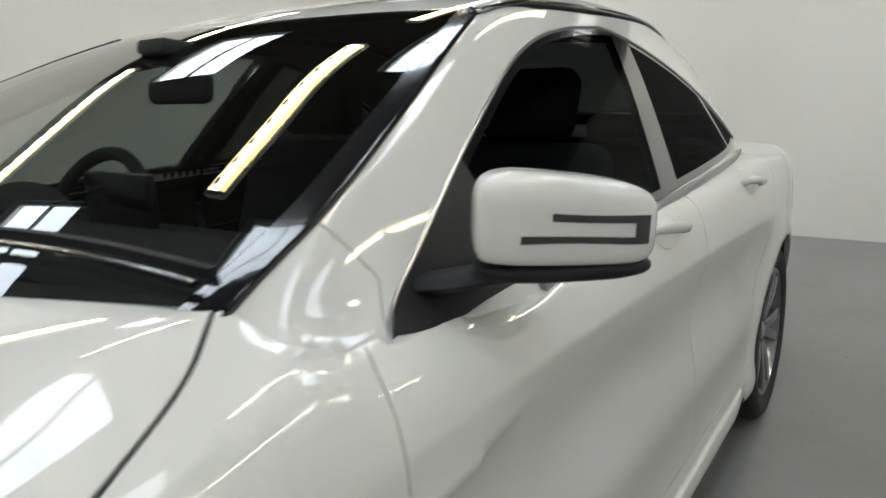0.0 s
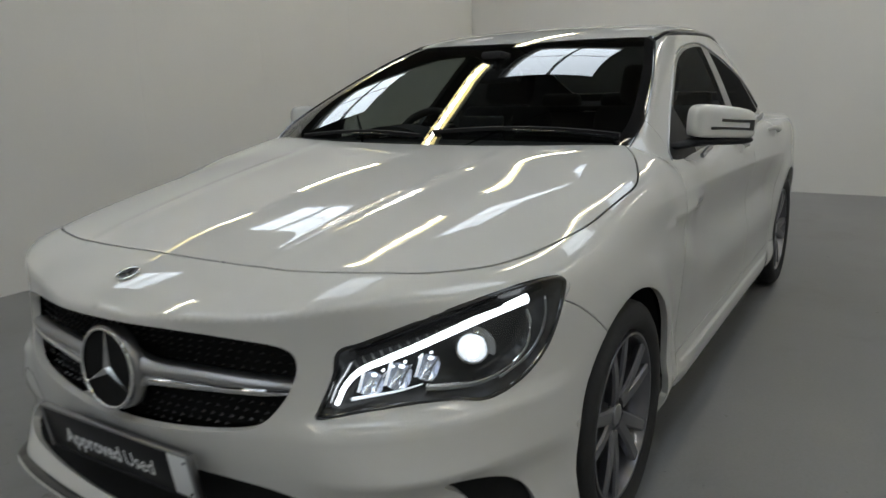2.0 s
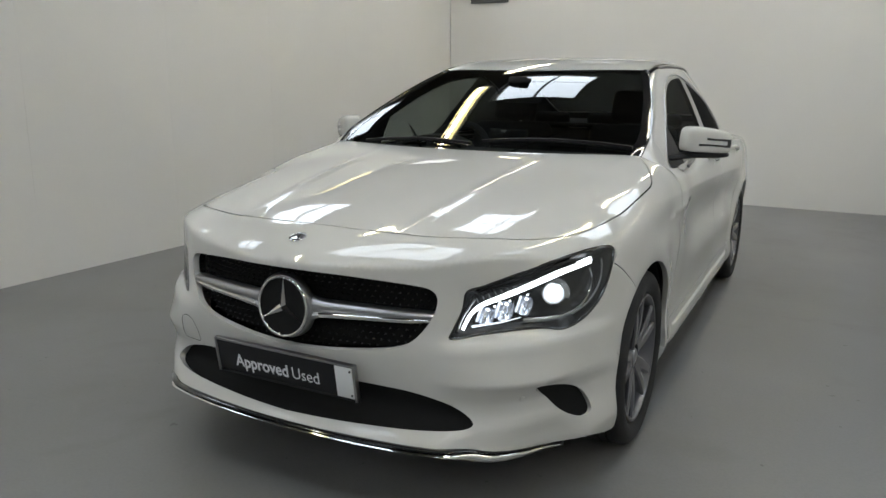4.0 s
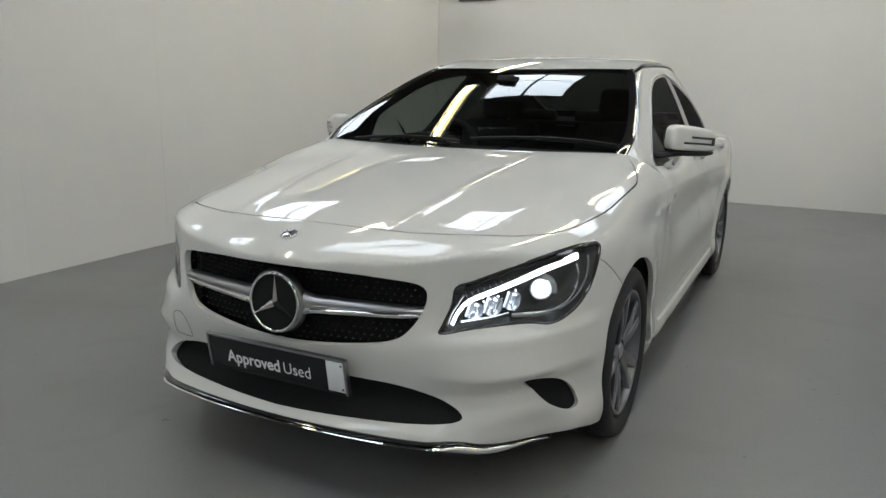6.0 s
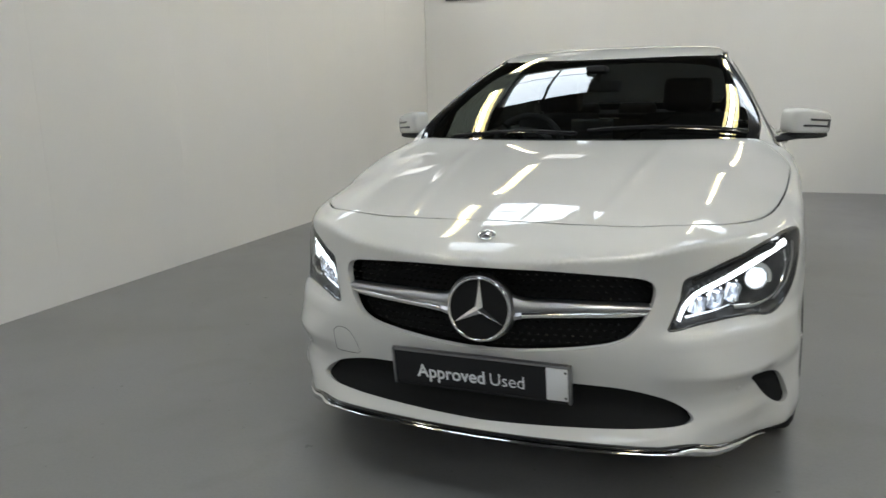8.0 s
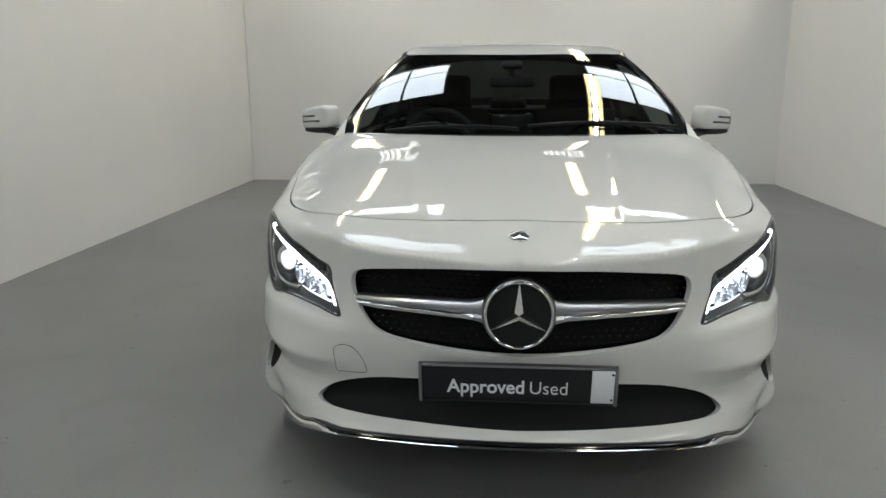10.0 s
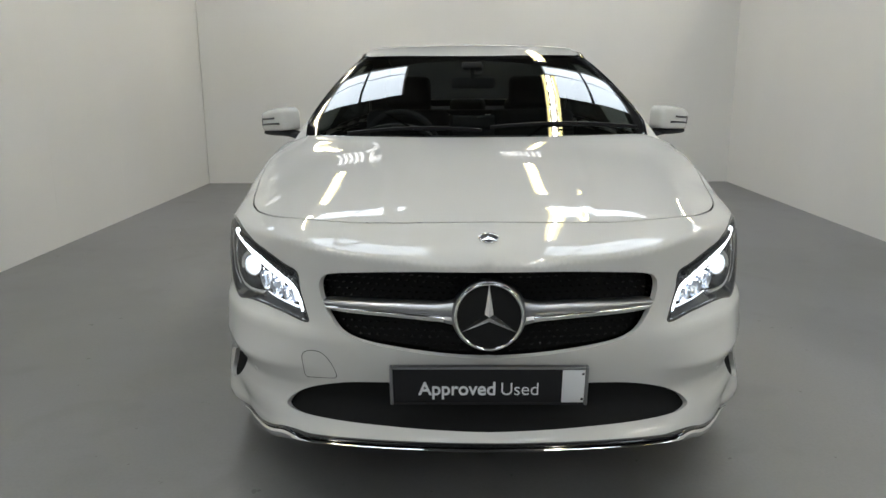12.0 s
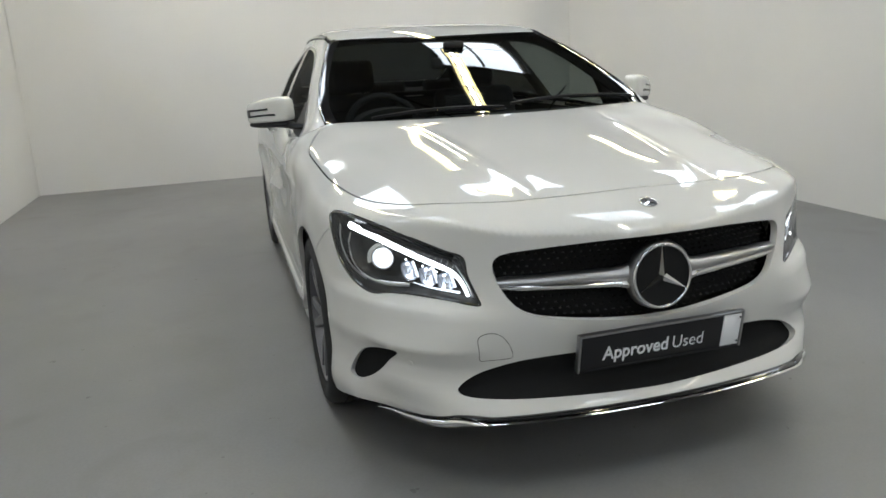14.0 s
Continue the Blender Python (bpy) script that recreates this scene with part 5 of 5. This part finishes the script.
# ---- wheels ----
def wheel():
    w = base("wheel", pose(0, 0, 0))
    R, B = HUB, 0.110
    tread = [(0.232, 0.085), (0.245, 0.101), (0.268, 0.110), (0.290, 0.108), (0.305, 0.098), (0.3125, 0.088), (0.3155, 0.070)]
    for x in (0.048, 0.016, -0.016, -0.048):
        tread += [(0.317, x + 0.005), (0.310, x + 0.004), (0.310, x - 0.004), (0.317, x - 0.005)]
    tread += [(0.3155, -0.070), (0.305, -0.098), (0.268, -0.110), (0.232, -0.085)]
    tyre = part("tyre", lathe(tread, 72, True), RUBBER, w, "black low-profile tyre")
    rim = part("rim", lathe([(0.226, 0.080), (0.232, 0.090), (0.229, 0.098), (0.222, 0.098), (0.216, 0.088), (0.205, 0.070), (0.196, 0.02), (0.192, -0.06), (0.225, -0.085), (0.232, -0.085)], 72), ALLOY, w, "dark grey alloy rim with five double spokes")
    for k in range(5):
        for side_ in (-1, 1):
            t = 2 * math.pi * k / 5 + math.pi / 2
            a0, a1 = t + side_ * 0.16, t + side_ * 0.215
            inner_, outer_ = np.array((0.066, 0.046 * math.cos(a0), 0.046 * math.sin(a0))), np.array((0.086, 0.219 * math.cos(a1), 0.219 * math.sin(a1)))
            mid_ = (inner_ + outer_) / 2 + np.array((0.004, 0, 0))
            path = smooth_path([inner_, mid_, outer_], 5)
            part("spoke", sweep(path, [(-0.016, -0.016), (0.016, -0.016), (0.0185, 0.003), (0.013, 0.009), (-0.013, 0.009), (-0.0185, 0.003)], up=(1, 0, 0), scales=list(np.linspace(1.15, 0.95, len(path)))), ALLOY, rim, sharp=25)
    part("hub_cap", lathe([(0.0001, 0.080), (0.022, 0.080), (0.030, 0.076), (0.032, 0.068), (0.060, 0.062), (0.064, 0.02)], 40), SATIN, rim, "silver hub cap")
    for k in range(5):
        t = 2 * math.pi * (k + 0.5) / 5 + math.pi / 2
        part("wheel_bolt", lathe([(0.0001, 0.012), (0.008, 0.011), (0.009, 0)], 8), CHROME, rim, at=pose(0.058, 0.050 * math.cos(t), 0.050 * math.sin(t)))
    part("brake_disc", lathe([(0.06, 0.0), (0.148, 0.0), (0.150, -0.012), (0.06, -0.012)], 48), BRAKE, w)
    part("brake_caliper", box((0.05, 0.075, 0.15), (-0.005, 0.13, 0.02), 0.012), BLACK, w)
    part("wheel_dish", lathe([(0.0001, -0.03), (0.2, -0.03), (0.2, -0.045)], 40), VOID, w)
    return w


w0 = wheel()
for i, (x, y) in enumerate(((0.768, AXLE_F), (-0.768, AXLE_F), (0.772, AXLE_R), (-0.772, AXLE_R))):
    m = pose(x, y, HUB, 0, 0, 0 if x > 0 else 180) @ pose(0, 0, 0, 11 + 17 * i)
    if i == 0:
        w0.matrix_basis = m
        c = w0
    else:
        c = copy_thing(w0, m)
    c.parent = CAR
    under_car(c)

for s in (1, -1):
    for yc in (AXLE_F, AXLE_R):
        bm = bmesh.new()
        ring = [(yc + 0.366 * math.cos(t), HUB + 0.366 * math.sin(t)) for t in np.linspace(-0.25, math.pi + 0.25, 30)]
        a = [bm.verts.new((0.855, *q)) for q in ring]
        b = [bm.verts.new((0.50, *q)) for q in ring]
        for i in range(29):
            bm.faces.new((a[i], a[i + 1], b[i + 1], b[i]))
        bm.faces.new(b)
        car_part("wheel_arch_liner", bm, VOID, s=s, smooth=False)
car_part("underbody", box((1.46, 4.05, 0.05), (0, 2.35, 0.205), 0.02), VOID, smooth=False)
car_part("engine_bay", box((0.98, 0.75, 0.42), (0, 0.72, 0.47), 0.03), VOID, smooth=False)
for x in (-0.83, 0.83):
    car_part("floor_side", box((0.02, 1.90, 0.55), (x * 0.96, 2.29, 0.48), 0.005), VOID, smooth=False)

# ---- trim along the window pillars ----
for s in (1, -1):
    run = wind_3[(wind_3[:, 1] > 1.27) & (wind_3[:, 0] > 0.53)]
    car_part("pillar_trim", sweep(on_cabin(run, 0.001), [(0.0045 * a, 0.0045 * b) for a, b in circle(1, 8)]), GLOSS_BLACK, s=s, label="black trim beside the windscreen")
    arch = side_3[(side_3[:, 2] > 1.005) | (side_3[:, 1] < 1.56)]
    arch = arch[np.argsort(arch[:, 1])]
    arch = arch[arch[:, 2] > np.interp(arch[:, 1], (1.4, 1.6, 2.0, 3.0, 3.6), (0.93, 0.97, 1.1, 1.1, 1.0))]
    car_part("window_trim", sweep(on_cabin(arch, 0.001), [(0.0032 * a, 0.0032 * b) for a, b in circle(1, 8)]), SATIN, s=s, label="thin satin trim over the side windows")

# ---- wipers and cowl ----
for base_xy, tip_xy, name in (((0.02, 1.240), (-0.54, 1.275), "wiper"), ((0.685, 1.345), (0.06, 1.262), "wiper")):
    k = np.linspace(0, 1, 14)[:, None]
    flat = np.array(base_xy) + (np.array(tip_xy) - np.array(base_xy)) * k
    flat[:, 1] += 0.012 * np.sin(math.pi * k[:, 0])
    p = on_cabin(crown(flat), 0.008)
    blade = car_part(name, sweep(p, [(-0.004, -0.007), (0.004, -0.007), (0.003, 0.005), (-0.003, 0.005)], up=(0, -0.4, 0.9)), BLACK, label="black windscreen wiper")
    part("wiper_arm", sweep(on_cabin(crown(flat[:8] + np.array((0, -0.022))), 0.012), [(0.006 * a, 0.004 * b) for a, b in circle(1, 8)]), GLOSS_BLACK, blade)
cowl_line = crown([(x, 1.205 + 0.2 * x * x) for x in np.linspace(-0.66, 0.66, 30)])
car_part("cowl", sweep(cowl_line + np.array((0, 0.0, -0.012)), [(-0.05, -0.012), (0.02, -0.012), (0.02, 0.006), (-0.05, 0.010)]), BLACK, label="black plastic cowl under the windscreen")

# ---- what shows of the cabin ----
dash = car_part("dashboard", sweep([(x, 1.62, 0.86) for x in np.linspace(-0.66, 0.66, 9)], [(-0.26, -0.20), (-0.26, 0.04), (-0.20, 0.085), (-0.02, 0.115), (0.10, 0.105), (0.15, 0.06), (0.13, -0.25)], up=(0, 0, 1)), CABIN, label="charcoal dashboard with an instrument hood")
part("instrument_hood", sweep([(-0.37 + 0.17 * math.cos(t), 1.66, 0.955 + 0.065 * math.sin(t)) for t in np.linspace(0.1, math.pi - 0.1, 14)], [(-0.07, -0.008), (0.07, -0.008), (0.07, 0.008), (-0.07, 0.008)], up=(0, 0, 1)), CABIN, dash)
part("screen", box((0.20, 0.02, 0.12), (0.0, 1.70, 1.005), 0.006), GLOSS_BLACK, dash, "free-standing dark screen")
ring = [(0.182 * math.cos(t), 0, 0.182 * math.sin(t)) for t in np.linspace(0, 2 * math.pi, 49)[:-1]]
steer = car_part("steering_wheel", sweep(ring, circle(0.017, 10), up=(0, 1, 0), closed=True), CABIN, label="black three-spoke steering wheel", at=pose(-0.365, 1.86, 0.905, -24, 0, 0))
part("wheel_boss", box((0.13, 0.05, 0.11), (0, -0.01, -0.01), 0.025, 3), CABIN, steer)
for a in (0.1, math.pi - 0.1, -math.pi / 2):
    part("wheel_spoke", sweep([(0.04 * math.cos(a), 0, 0.04 * math.sin(a)), (0.175 * math.cos(a), 0, 0.175 * math.sin(a))], [(0.006 * p, 0.02 * q) for p, q in circle(1, 8)], up=(0, 1, 0)), SATIN, steer)
part("column", sweep([(0, -0.02, 0), (0, -0.22, -0.02)], circle(0.04, 12)), CABIN, steer)


def seat(x, y, wide=0.50, tall=0.62):
    st = base("front_seat", pose(x, y, 0.26))
    st.parent = CAR
    under_car(st)
    part("seat_cushion", box((wide, 0.50, 0.17), (0, 0, 0.15), 0.05, 4), CLOTH, st)
    tilt = Matrix.Rotation(radians(-20), 4, "X")
    part("backrest", box((wide, 0.13, tall), (0, 0.34, 0.50), 0.055, 4, tilt), CLOTH, st)
    part("headrest", box((0.27, 0.09, 0.19), (0, 0.475, 0.895), 0.04, 4, tilt), CLOTH, st)
    for dx in (-0.06, 0.06):
        part("headrest_post", sweep([(dx, 0.43, 0.74), (dx, 0.47, 0.84)], circle(0.006, 8)), CHROME, st)
    return st


for x in (-0.37, 0.37):
    seat(x, 2.22)
bench = base("rear_bench", pose(0, 3.0, 0.26))
bench.parent = CAR
under_car(bench)
part("seat_cushion", box((1.20, 0.48, 0.18), (0, -0.05, 0.15), 0.05, 4), CLOTH, bench)
part("backrest", box((1.18, 0.14, 0.56), (0, 0.30, 0.46), 0.05, 4, Matrix.Rotation(radians(-24), 4, "X")), CLOTH, bench)
for x in (-0.38, 0.0, 0.38):
    part("headrest", box((0.25, 0.08, 0.13), (x, 0.40, 0.77), 0.035, 4), CLOTH, bench)
car_part("parcel_shelf", box((1.05, 0.78, 0.03), (0, 3.72, 1.010), 0.01), CABIN)
rear_view = car_part("rear_view_mirror", box((0.22, 0.03, 0.058), (0, 0, 0), 0.016, 3), CABIN, label="black rear-view mirror", at=pose(0, 1.86, 1.215, -8, 0, -8))
part("mirror_stalk", sweep([(0, -0.01, 0.02), (0, -0.035, 0.09)], circle(0.012, 8)), CABIN, rear_view)
part("sensor_box", box((0.10, 0.08, 0.03), (0, -0.03, 0.075), 0.01), CABIN, rear_view)
